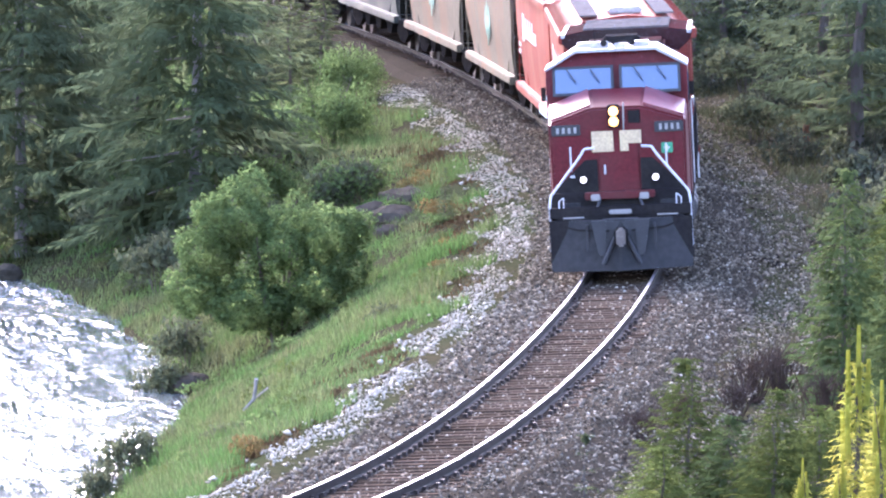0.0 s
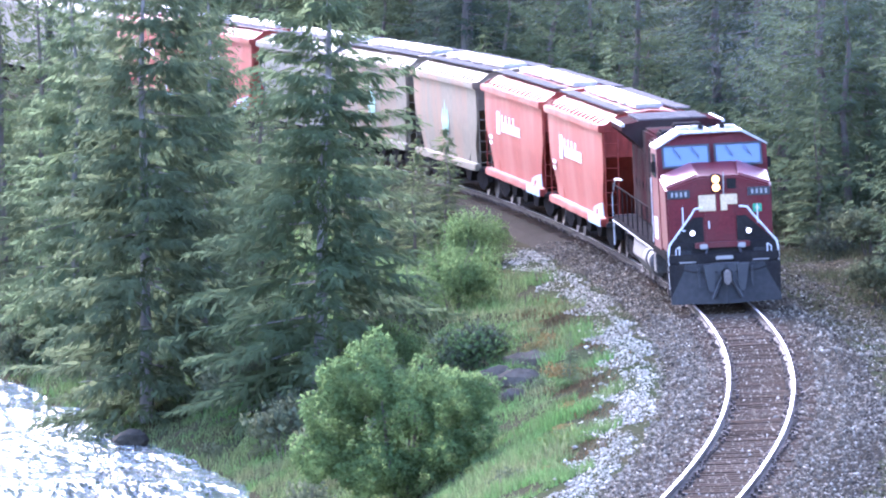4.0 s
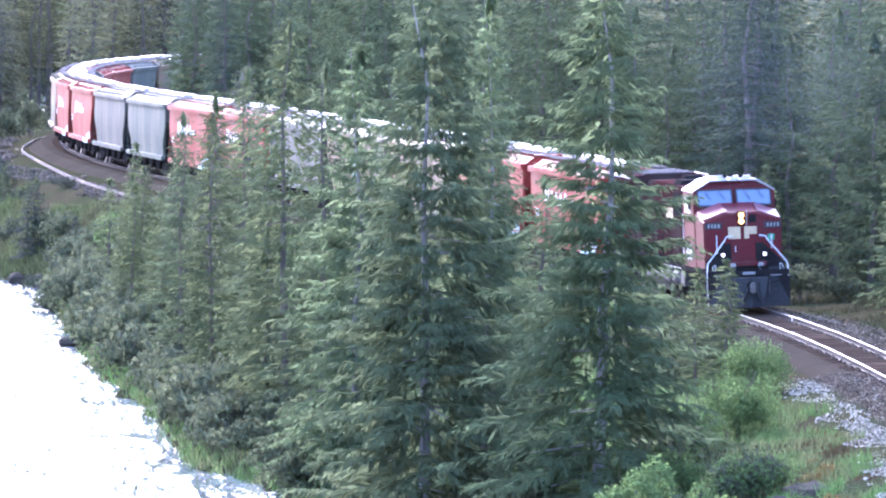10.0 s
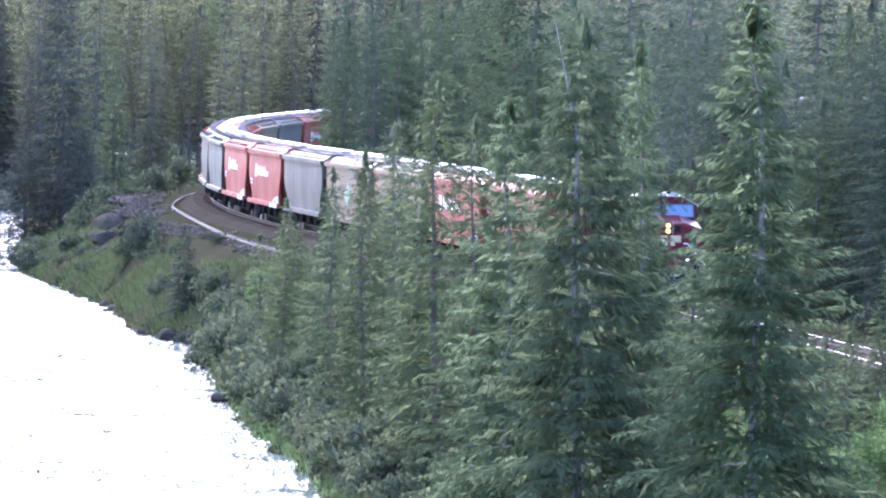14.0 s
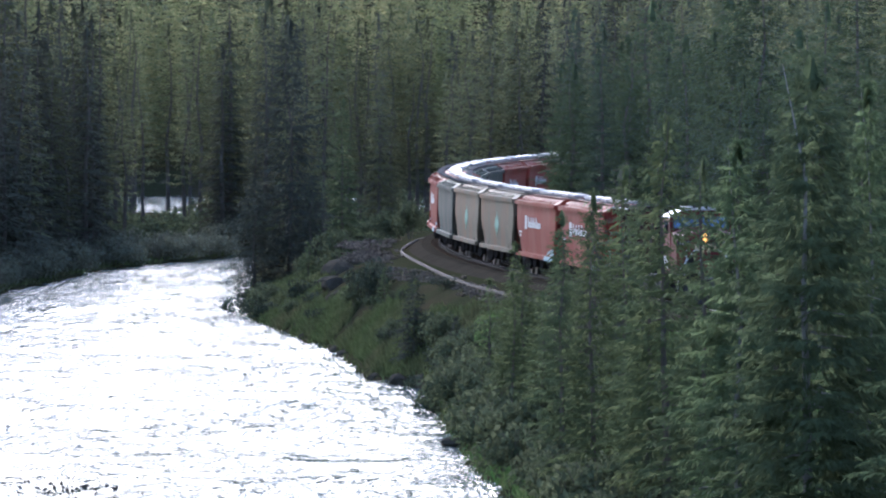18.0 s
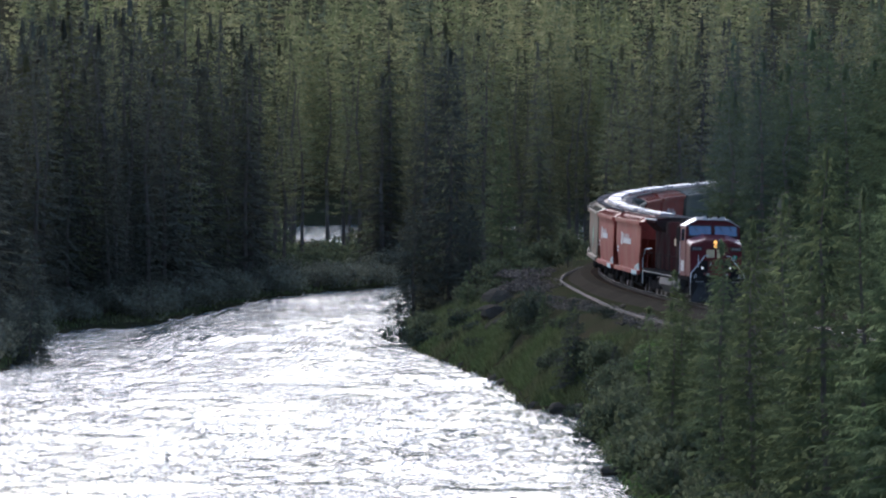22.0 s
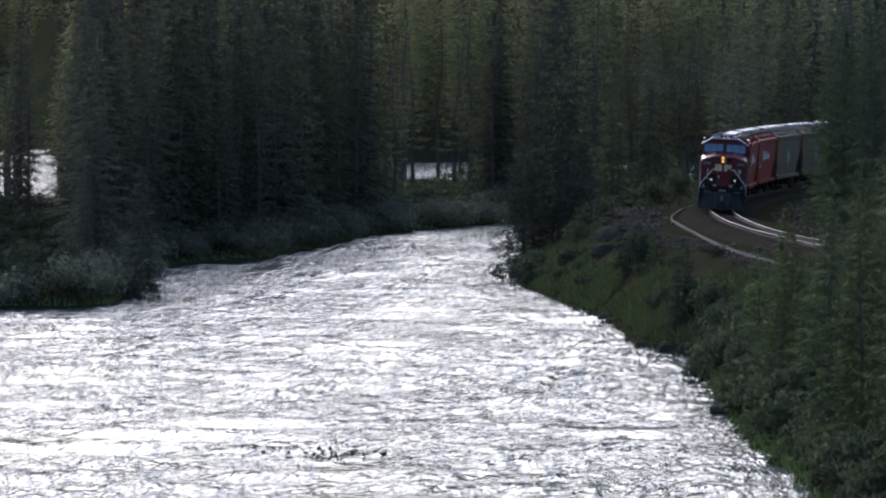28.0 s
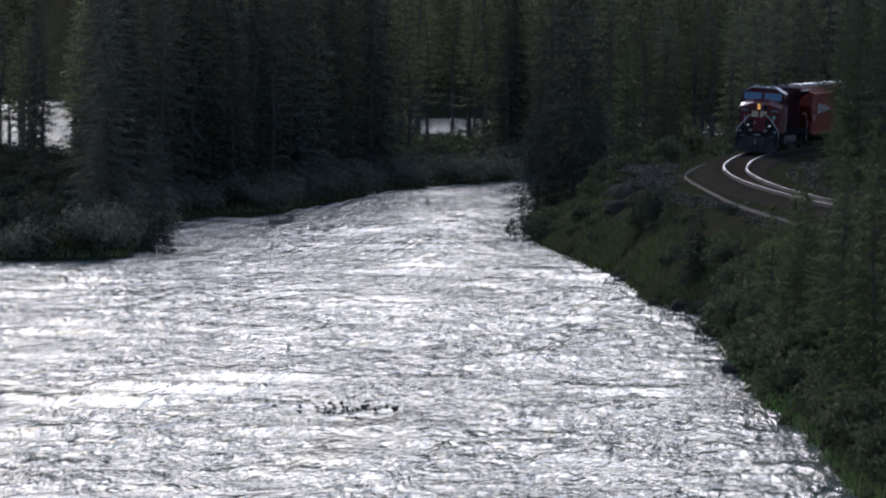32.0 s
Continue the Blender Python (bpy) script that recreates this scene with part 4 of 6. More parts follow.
    part("centre_sill", box(bmesh.new(), -0.2, 0.2, -7.2, 7.2, 0.85, 1.15, 0.02), M_DARK, car)
    # roof: sloped eaves, raised middle with hatches and running boards
    bm = prism(bmesh.new(), [(-1.5, 4.05), (-1.05, 4.38), (0, 4.5), (1.05, 4.38), (1.5, 4.05), (1.45, 3.98), (-1.45, 3.98)], -6.95, 6.95)
    part("roof", bm, paint, car)
    bracket = bpy.data.meshes.new("roof_bracket")
    bm = prism(bmesh.new(), [(1.62, 4.1), (1.08, 4.4), (1.62, 4.18)], -0.04, 0.04)
    bm.to_mesh(bracket)
    bm.free()
    bracket.materials.append(paint)
    for sx in (0, math.pi):
        for k in range(14):
            part("roof_bracket", bracket, None, car).matrix_basis = Matrix.Translation((0, -6.4 + 0.98 * k, 0)) @ Matrix.Rotation(sx, 4, "Z")
    for sx in (-1, 1):
        part("running_board", box(bmesh.new(), sx * 0.92 - 0.22, sx * 0.92 + 0.22, -7.2, 7.2, 4.5, 4.54), M_GRATE, car)
    for k in range(5):
        y = -5.2 + 2.6 * k
        part("hatch_cover", box(bmesh.new(), -0.42, 0.42, y - 1.1, y + 1.1, 4.5, 4.66, 0.05), M_ROOF, car)
    return car


CAR_KINDS = ["red_marked", "red", "tan", "tan", "grey", "red", "red", "sage", "grey", "red", "red", "tan", "grey", "red", "red", "sage", "tan", "red", "red", "grey", "tan", "red", "red", "tan"]
LOCO = build_locomotive()
KINDS = {
    "red": build_hopper(P_RED, "red covered hopper car with pale block lettering", "red"),
    "tan": build_hopper(P_TAN, "rust-streaked tan covered hopper car, faded green emblem", "tan"),
    "grey": build_hopper(P_GREY, "weathered grey covered hopper car", "plain"),
    "sage": build_hopper(P_SAGE, "grey-green weathered covered hopper car", "plain"),
}
CARS, used_kinds = [], set()
for kind in CAR_KINDS:
    base = kind.split("_")[0]
    car = KINDS[base] if base not in used_kinds else copy_thing(KINDS[base], Matrix())
    used_kinds.add(base)
    tagged(car, group="hopper cars of the train")
    if kind == "red_marked":
        tagged(car, "red covered hopper car, pale blue spray paint along its sill")
        part("spray_paint", box(bmesh.new(), 1.643, 1.655, 3.6, 6.6, 0.99, 1.23), P_LIGHT, car, "pale blue and white spray paint")
        bm = bmesh.new()
        sheet = [(1.422, 3.3, 1.25), (1.422, 5.9, 1.25), (1.464, 5.9, 1.68), (1.45, 4.6, 1.55), (1.44, 3.6, 1.42)]
        front, rear = ([bm.verts.new((x + out, y, z)) for x, y, z in sheet] for out in (0.022, -0.02))
        bm.faces.new(front), bm.faces.new(rear[::-1])
        for i in range(5):
            bm.faces.new((front[i], rear[i], rear[(i + 1) % 5], front[(i + 1) % 5]))
        part("spray_paint", bm, P_LIGHT, car)
    CARS.append(car)


def vehicle_pose(s_mid, half, flip):
    """A vehicle that rides on two trucks: it lies on the chord between them."""
    a, b = beside(s_mid - half, 0), beside(s_mid + half, 0)
    ahead = (a - b) if flip else (b - a)
    mid = (a + b) / 2
    ahead.normalize()
    lean = cant(on_line(s_mid)[4])
    right = ahead.cross(Vector((0, 0, 1))).normalized()
    up = right.cross(ahead)
    m = Matrix((right, ahead, up)).transposed().to_4x4()
    return Matrix.Translation(mid) @ m @ Matrix.Rotation(-lean if flip else lean, 4, "Y")


def build_smoke():
    """Thin exhaust haze over the locomotive: clouds of fine soot flecks that ride along and turn."""
    puffs = []
    for k, (lag, height, wide, tall, n) in enumerate(((5.0, 6.6, 1.0, 0.9, 5000), (9.0, 8.4, 1.9, 1.3, 16000), (15.0, 10.2, 3.0, 1.9, 38000), (23.0, 11.8, 4.2, 2.4, 60000))):
        rng = np.random.default_rng(300 + k)
        lobe = rng.normal(0, 0.75, (9, 3))
        c = (lobe[rng.integers(0, 9, n)] + rng.normal(0, 0.6, (n, 3))) * np.array([wide, wide * 1.6, tall])
        v = c[:, None] + rng.normal(0, 0.0068, (n, 3, 3))
        ob = new("smoke_puff", tri_mesh("smoke_puff", v.reshape(-1, 3), np.arange(3 * n).reshape(-1, 3), M_SMOKE))
        tagged(ob, "thin blue-grey exhaust smoke drifting over the locomotive", "smoke", "exhaust smoke of the locomotive", kind="stuff")
        puffs.append((ob, lag, height))
    return puffs


M_SMOKE = material("blue_grey_smoke", (0.14, 0.166, 0.205), 1.0, second=(0.12, 0.142, 0.178), scale=0.5, fine=3, bump=0, spec=0.0, translucent=0.5)
SMOKE = build_smoke()


def motions():
    times = [0.5 * k for k in range(65)]
    for ob, lag, height in SMOKE:
        walk(ob, [(t, Matrix.Translation(beside(travel(t) + 9.2 - lag, 0.6, height)) @ pose(0, 0, 0, 0, 0, 14 * t)) for t in times])
    # the driving wheels roll with the way made
    fine = [32 * k / 540 for k in range(541)]
    for wheel, y in WHEELS:
        hub = Matrix.Translation((0, y, 0.52))
        walk(wheel, [(t, hub @ Matrix.Rotation((travel(t) - travel(0)) / 0.55, 4, "X") @ hub.inverted()) for t in fine])
    walk(LOCO, [(t, vehicle_pose(travel(t) + 9.2, 6.6, True)) for t in times])
    for i, car in enumerate(CARS):
        s0 = 9.2 + LOCO_LENGTH / 2 + CAR_PITCH * (i + 0.5)
        walk(car, [(t, vehicle_pose(s0 + travel(t), 5.3, True)) for t in times])


# ---- trees ----
def unit(v):
    return v / np.maximum(np.linalg.norm(v, axis=-1, keepdims=True), 1e-6)


def spruce_crown(rng, h, r, levels, per, twigs, foot=0.04, slim=0.85, droop=0.3, size=1.0, gap=0.12, sprigs=2, core=220, rise=0.32, tip=0.3, ragged=0.16, thin=0.07, kite=True):
    """Tiers of branches; each is a flat frond of side twigs that shorten towards its tip, set with hanging sprigs.
    Returns vertices, triangles and soft normals."""
    zs = foot * h + (0.975 - foot) * h * (np.linspace(0, 1, levels) ** 0.94)
    V, N = [], []

    def add(P, Q, half, out):
        """Slim leaves of foliage from P to Q, as wide as twice half, shaded by the normals out."""
        d = Q - P
        w = np.cross(d, rng.normal(0, 0.75, P.shape) + np.array([0, 0, 0.9]))
        w = unit(w) * half[:, None]
        n = unit(out + rng.normal(0, 0.22, P.shape))
        M = P + 0.38 * d
        V.append((np.stack([P, M - w, Q, P, Q, M + w], 1) if kite else np.stack([P - w, Q, P + w], 1)).reshape(-1, 3))
        N.append(np.repeat(n, 6 if kite else 3, 0))

    for z in zs:
        f = 1 - z / h
        n = max(4, int(round(per * (0.4 + 0.6 * min(1.0, f * 2.2)))))
        az = rng.random() * 6.28 + np.arange(n) * 6.283 / n + rng.normal(0, 0.3, n)
        wide = r * (f ** slim) * (1 - 0.3 * np.clip((0.1 - z / h) / 0.1, 0, 1)) * rng.uniform(0.88, 1.06)
        reach = wide * rng.uniform(1 - 1.6 * ragged, 1 + ragged, n) + 0.05 * r
        keep = rng.random(n) > gap
        for a, L in zip(az[keep], reach[keep]):
            ca, sa = math.cos(a), math.sin(a)
            turn = np.array([[ca, sa, 0], [-sa, ca, 0], [0, 0, 1]])
            z0 = z + rng.normal(0, 0.006 * h)
            lift = rise - (rise + 0.12) * f + rng.normal(0, 0.06)
            k = max(4, int(round(twigs * (0.3 + 0.7 * L / r))))
            u = np.clip(0.16 + 0.84 * (np.arange(k) + rng.random(k)) / k, 0, 1)
            side = np.where(np.arange(k) % 2, 1.0, -1.0)
            P = np.stack([L * u, 0.04 * L * rng.normal(0, 1, k), z0 + L * (lift * u - droop * u * u * (0.4 + f) + tip * np.clip(u - 0.6, 0, 1))], 1)
            ln = size * (0.42 * L * (1.03 - u) ** 0.8 + 0.07 * r + 0.05) * rng.uniform(0.75, 1.25, k)
            phi = np.radians(66 - 42 * u) + rng.normal(0, 0.16, k)
            d = unit(np.stack([np.cos(phi), side * np.sin(phi), rng.normal(-0.16, 0.16, k)], 1))
            Q = P + d * ln[:, None]
            out = unit(P @ turn * np.array([1, 1, 0])) * 0.6 + np.array([0, 0, 0.7])
            add(P @ turn, Q @ turn, thin * ln + 0.004 * r, out)
            for j in range(sprigs):
                v = rng.uniform(0.2, 0.95, k)[:, None]
                B = P + d * ln[:, None] * v
                e = unit(d * 0.7 + np.stack([rng.normal(0.25, 0.3, k), rng.normal(0, 0.45, k), rng.normal(-0.62, 0.28, k)], 1))
                E = B + e * (0.42 * ln + 0.03 * r)[:, None] * rng.uniform(0.7, 1.3, k)[:, None]
                add(B @ turn, E @ turn, 0.75 * thin * ln + 0.004 * r, out - np.array([0, 0, 0.1]))
    # the dense inner twigs round the stem
    k = core
    f = 1 - foot - (0.93 - foot) * rng.random(k) ** 1.2
    a, R = rng.random(k) * 6.28, r * f ** slim * rng.uniform(0.06, 0.55, k)
    P = np.stack([R * np.cos(a), R * np.sin(a), h * (1 - f) - 0.25 * R], 1)
    ln = 0.2 * r * size * rng.uniform(0.7, 1.3, k)
    out = np.stack([np.cos(a), np.sin(a), np.zeros(k)], 1)
    Q = P + (out + np.stack([rng.normal(0, 0.5, k), rng.normal(0, 0.5, k), rng.uniform(-0.9, 0.2, k)], 1)) * ln[:, None]
    add(P, Q, 2.2 * thin * ln, out + np.array([0, 0, 0.4]))
    # the leader
    a = rng.random(9) * 6.28
    w = 0.04 * r + 0.03
    P = np.stack([w * np.cos(a), w * np.sin(a), h * rng.uniform(0.9, 0.97, 9)], 1)
    add(P, P * np.array([0.2, 0.2, 1]) + np.array([0, 0, 1]) * (h - P[:, 2:3]) * rng.uniform(0.5, 1, (9, 1)), np.full(9, w), np.stack([np.cos(a), np.sin(a), 0.5 + 0 * a], 1))
    V, N = np.concatenate(V), np.concatenate(N)
    return V, np.arange(len(V)).reshape(-1, 3), N


def trunk_mesh(h, r, rng, limbs=0):
    bm = bmesh.new()
    base = max(0.012 * h, 0.05)
    pts = [(rng.normal(0, 0.004 * h) * k, rng.normal(0, 0.004 * h) * k, h * 0.97 * k / 5 - (0.3 if k == 0 else 0)) for k in range(6)]
    for k in range(5):
        cyl(bm, pts[k], pts[k + 1], base * (1 - k / 5.3), base * (1 - (k + 1) / 5.3), 7)
    for _ in range(limbs):
        z = h * rng.uniform(0.08, 0.6)
        a = rng.random() * 6.28
        L = 0.6 * r * (1 - z / h)
        cyl(bm, (0, 0, z), (L * math.cos(a), L * math.sin(a), z - 0.12 * L), base * 0.22, base * 0.06, 4)
    me = bpy.data.meshes.new("trunk")
    bm.to_mesh(me)
    bm.free()
    me.materials.append(M_PALE_BARK if limbs > 20 else M_BARK)
    return me


class Kind:
    """One shape of tree, shared by its copies: a crown and a trunk of unit size times h and r."""

    def __init__(self, seed, mat, label, category, h, r, levels, per, twigs, limbs=10, **more):
        rng = np.random.default_rng(seed)
        v, t, nn = spruce_crown(rng, h, r, levels, per, twigs, **more)
        self.crown, self.trunk = tri_mesh("crown", v, t, mat, nn), trunk_mesh(h, r, rng, limbs)
        self.h, self.r, self.label, self.category, self.tris = h, r, label, category, len(t)

    def plant(self, name, x, y, h, r, group, turn, z=None, label=""):
        ground = float(ground_z(x, y)[0]) if z is None else z
        ob = thing(name, label or self.label, self.category, group)
        ob.location, ob.rotation_euler, ob.scale = (x, y, ground - 0.05), (0, 0, turn), (r / self.r, r / self.r, h / self.h)
        for nm, me in (("trunk", self.trunk), ("crown", self.crown)):
            o = new(nm, me)
            o.parent = ob
        return ob


DARK_PINE = Kind(13, M_POINT, "tall dark spruce leaning over the water on the point", "spruce", 18, 3.9, 28, 9, 14, 20, sprigs=2, size=0.7, core=900, gap=0.22, slim=0.6, ragged=0.32, droop=0.3)
BIG = [Kind(11, M_NEEDLE, "tall dark green spruce with level tiers of branches", "spruce", 16, 3.9, 30, 12, 30, 30, sprigs=3, size=0.56, thin=0.058, core=800, gap=0.14, slim=0.72, droop=0.16, rise=0.25),
       Kind(12, M_NEEDLE_HAZED, "tall dense green spruce beside the river, haze painted into its needles", "spruce", 16, 4.1, 31, 12, 30, 24, sprigs=3, size=0.56, thin=0.058, core=900, gap=0.2, slim=0.95, ragged=0.26, droop=0.22)]
MIDDLE = [Kind(21, M_DEEP, "dark green spruce in the valley wood", "spruce", 14, 2.1, 25, 8, 9, sprigs=1, core=240, kite=False, thin=0.09), Kind(22, M_DEEP_OLIVE, "olive-green lodgepole pine in the valley wood", "pine", 14, 1.9, 20, 7, 10, sprigs=1, size=1.15, foot=0.18, slim=0.55, droop=0.0, rise=0.5, gap=0.22, ragged=0.28, core=200, kite=False, thin=0.08),
          Kind(23, M_DEEP, "slim dark spruce in the valley wood", "spruce", 15, 1.7, 27, 8, 9, sprigs=1, slim=0.75, core=240, kite=False, thin=0.09), Kind(24, M_DEEP_OLIVE, "yellowish-green spruce in the valley wood", "spruce", 13, 2.1, 23, 8, 9, sprigs=1, gap=0.18, slim=0.65, core=220, kite=False, thin=0.09)]
SMALL = [Kind(31, M_NEEDLE, "small young spruce with a pointed top", "spruce", 4, 1.0, 16, 7, 9, sprigs=1, slim=0.9, thin=0.09), Kind(32, M_NEEDLE_OLIVE, "small young yellow-green spruce", "spruce", 4, 0.9, 15, 7, 9, sprigs=1, gap=0.2, slim=0.9, thin=0.09)]
SMALL_DARK = Kind(34, M_POINT, "small dark spruce on the bank below the bend", "spruce", 4, 1.0, 18, 8, 10, sprigs=1, slim=0.85, thin=0.09)
FINE = [Kind(25, M_NEEDLE, "dark green spruce with dense tiers by the river", "spruce", 14, 2.6, 29, 10, 13, size=0.75, core=500, slim=0.8, droop=0.2), Kind(26, M_NEEDLE_OLIVE, "light olive-green spruce by the river", "spruce", 13, 2.6, 27, 10, 13, gap=0.18, size=0.75, core=500, slim=0.75, droop=0.12, rise=0.4)]
HILL = [Kind(37, M_HILL, "soft green lodgepole pine on the slope above the track", "pine", 13, 2.3, 20, 9, 22, sprigs=2, size=0.52, foot=0.1, slim=0.6, droop=-0.05, rise=0.6, gap=0.18, ragged=0.3, core=420, kite=False, thin=0.075),
        Kind(38, M_HILL_DARK, "dark green spruce on the slope above the track", "spruce", 14, 2.3, 24, 9, 20, sprigs=2, size=0.52, slim=0.75, core=420, kite=False, thin=0.075), Kind(39, M_HILL, "bushy green pine on the slope above the track", "pine", 11, 2.5, 18, 9, 22, sprigs=2, size=0.52, foot=0.06, slim=0.5, droop=-0.05, rise=0.6, gap=0.15, ragged=0.3, core=420, kite=False, thin=0.075)]
NEAR = [Kind(35, M_YOUNG, "bushy young spruce beside the ballast", "spruce", 4, 1.15, 22, 9, 18, slim=0.85, size=0.75, core=400, droop=0.1, rise=0.5), Kind(36, M_NEEDLE_LIME, "bushy yellow-green young spruce beside the ballast", "spruce", 4, 1.1, 21, 9, 17, gap=0.15, slim=0.85, size=0.75, core=300, droop=0.0, rise=0.6)]


def plant_heroes():
    rng = random.Random(8)
    # x, y, height, radius, shape; by the river between the camera and the bend
    for x, y, h, r, kind in ((-7.3, 203.0, 17.2, 3.9, BIG[0]), (-2.3, 196.0, 16.4, 4.3, BIG[1]), (-10.3, 222.0, 14.2, 3.0, BIG[1]), (-11.6, 227.0, 13.7, 1.8, FINE[0]), (-13.5, 240.0, 14.5, 2.1, FINE[1]), (-16.8, 252.0, 12.0, 1.5, FINE[1]),
                             (-16.3, 262.0, 12.3, 1.4, FINE[1]), (-19.1, 268.0, 10.9, 1.4, FINE[0]), (-23.5, 300.0, 7.3, 1.1, FINE[1]), (-5.9, 214.0, 12.3, 1.5, FINE[1]), (1.5, 232.0, 3.3, 1.0, SMALL[0]), (-9.5, 235.0, 12.0, 1.7, FINE[0]),
                             (-4.5, 226.0, 8.2, 1.6, FINE[0]), (-21.1, 285.0, 7.1, 1.1, FINE[1]), (-14.5, 246.0, 12.4, 1.7, FINE[0]), (-7.2, 248.0, 9.5, 1.6, FINE[1]), (-5.95, 213.0, 15.2, 2.4, BIG[1]), (-12.2, 262.0, 9.0, 1.4, FINE[0]), (-17.4, 281.0, 8.6, 1.5, FINE[1]),
                             (-20.4, 306.0, 7.4, 1.4, FINE[0]), (-24.4, 318.0, 6.2, 1.2, FINE[1]), (-27.2, 334.0, 5.0, 1.2, SMALL[1]), (-21.5, 322.0, 6.5, 1.4, FINE[1]), (-24.7, 346.0, 4.2, 1.0, SMALL[0]), (-55.4, 503.0, 18.8, 3.9, DARK_PINE), (-52.5, 512.0, 12, 1.6, FINE[0]), (-57.6, 500.0, 8.5, 2.6, DARK_PINE), (-53.2, 497.0, 7.0, 2.2, DARK_PINE)):
        kind.plant("spruce", x, y, h, r * (1.35 if kind in FINE else 1.0), "trees on the near bank", rng.random() * 6.28)
    for x, y, h, r in ((-19.4, 289, 9.5, 2.0), (-22.0, 306, 6.5, 1.5), (-17.6, 281, 11.5, 2.4), (-18.6, 296, 8.0, 1.8)):
        MIDDLE[0].plant("spruce", x, y, h, r, "trees on the near bank", rng.random() * 6.28)
    for x, y, h, r, kind in ((-34.0, 368.5, 4.6, 1.25, SMALL_DARK), (-26.1, 335.0, 6.0, 1.3, SMALL[1]), (-30.4, 352.0, 2.6, 0.9, SMALL_DARK), (-38.5, 399.0, 2.2, 0.8, SMALL[0]), (4.3, 178.0, 1.4, 0.35, SMALL[0]), (10.4, 128.0, 4.4, 1.25, NEAR[0]), (11.4, 131.0, 3.6, 1.1, NEAR[1]), (6.1, 104.0, 3.0, 1.25, NEAR[1]), (7.2, 100.0, 2.4, 1.05, NEAR[1]),
                             (7.9, 101.5, 2.1, 1.0, NEAR[1]), (5.6, 101.5, 1.8, 1.0, NEAR[1]), (6.7, 102.5, 2.1, 1.05, NEAR[0]), (-72.8, 427, 11.2, 2.2, DARK_PINE), (10.9, 122.0, 3.2, 1.1, NEAR[0]), (12.4, 138.0, 4.0, 1.3, NEAR[0]), (-50.5, 470.0, 3.0, 1.0, SMALL[0])):
        kind.plant("young_spruce", x, y, h, r, "young spruces", rng.random() * 6.28)
    lime = Kind(27, M_NEEDLE_LIME, "light yellow-green pine at the wood's edge", "pine", 8, 2.0, 20, 9, 14, gap=0.2, slim=0.55, size=0.85, core=500, droop=0.0, rise=0.5, ragged=0.3)
    for x, y, h, r in ((18.6, 196, 7.5, 2.3), (22.3, 208, 9.0, 2.6), (16.9, 205, 5.0, 1.6), (20.5, 200, 4.0, 1.8)):
        lime.plant("pine", x, y, h, r, "light pines at the wood's edge", rng.random() * 6.28)
    sparse = Kind(33, M_NEEDLE_OLIVE, "spindly bare-stemmed young pine above the track", "pine", 4, 0.8, 9, 6, 6, gap=0.3, size=0.9, rise=0.5, core=20)
    sparse.plant("young_pine", 4.5, 101.0, 2.3, 0.6, "young spruces", 0.4)
    # young pines with upright yellow candles near the camera
    def candle_pine():
        crng = np.random.default_rng(41)
        v, t, nn = spruce_crown(crng, 2.75, 0.42, 26, 8, 8, droop=-0.7, size=1.3, sprigs=1)
        crown = tri_mesh("crown", v, t, M_YELLOW, nn)
        bm = bmesh.new()
        for a, d, z0, z1 in ((0, 0, 2.3, 3.15), (1, 0.1, 2.2, 2.75), (2.6, 0.11, 2.1, 2.65), (4.2, 0.1, 2.15, 2.85), (5.4, 0.22, 1.6, 2.2), (0.5, 0.26, 1.5, 2.0), (3.3, 0.26, 1.5, 2.1)):
            cyl(bm, (d * math.cos(a), d * math.sin(a), z0), (1.15 * d * math.cos(a), 1.15 * d * math.sin(a), z1), 0.035, 0.022, 6)
        candle = bpy.data.meshes.new("candles")
        bm.to_mesh(candle)
        bm.free()
        candle.materials.append(M_YELLOW)
        return crown, trunk_mesh(3.0, 0.4, crng, 0), candle
    meshes = candle_pine()
    for x, y, h in ((7.0, 84.0, 3.1), (6.2, 82.0, 1.75), (7.2, 83.0, 2.5), (6.75, 83.0, 1.7), (5.3, 84, 1.2), (6.6, 82.2, 1.4), (7.35, 84.4, 1.9)):
        ob = thing("young_pine", "young pine with upright yellow candles in the sun", "pine", "yellow young pines")
        ob.location, ob.scale, ob.rotation_euler = (x, y, float(ground_z(x, y)[0]) - 0.03), (h / 3.1 * 1.1, h / 3.1 * 1.1, h / 3.1), (0, 0, rng.random() * 6)
        for nm, me in zip(("crown", "trunk", "candle"), meshes):
            o = new(nm, me)
            o.parent = ob


def in_gap(x, y, wide=0.0):
    """The openings in the wood through which the far pools shine."""
    a = x / y
    return any(lo - wide < a < hi + wide for lo, hi in ((-0.135, -0.1232), (-0.093, -0.09), (-0.103, -0.0996), (-0.197, -0.1885), (-0.186, -0.1822)))


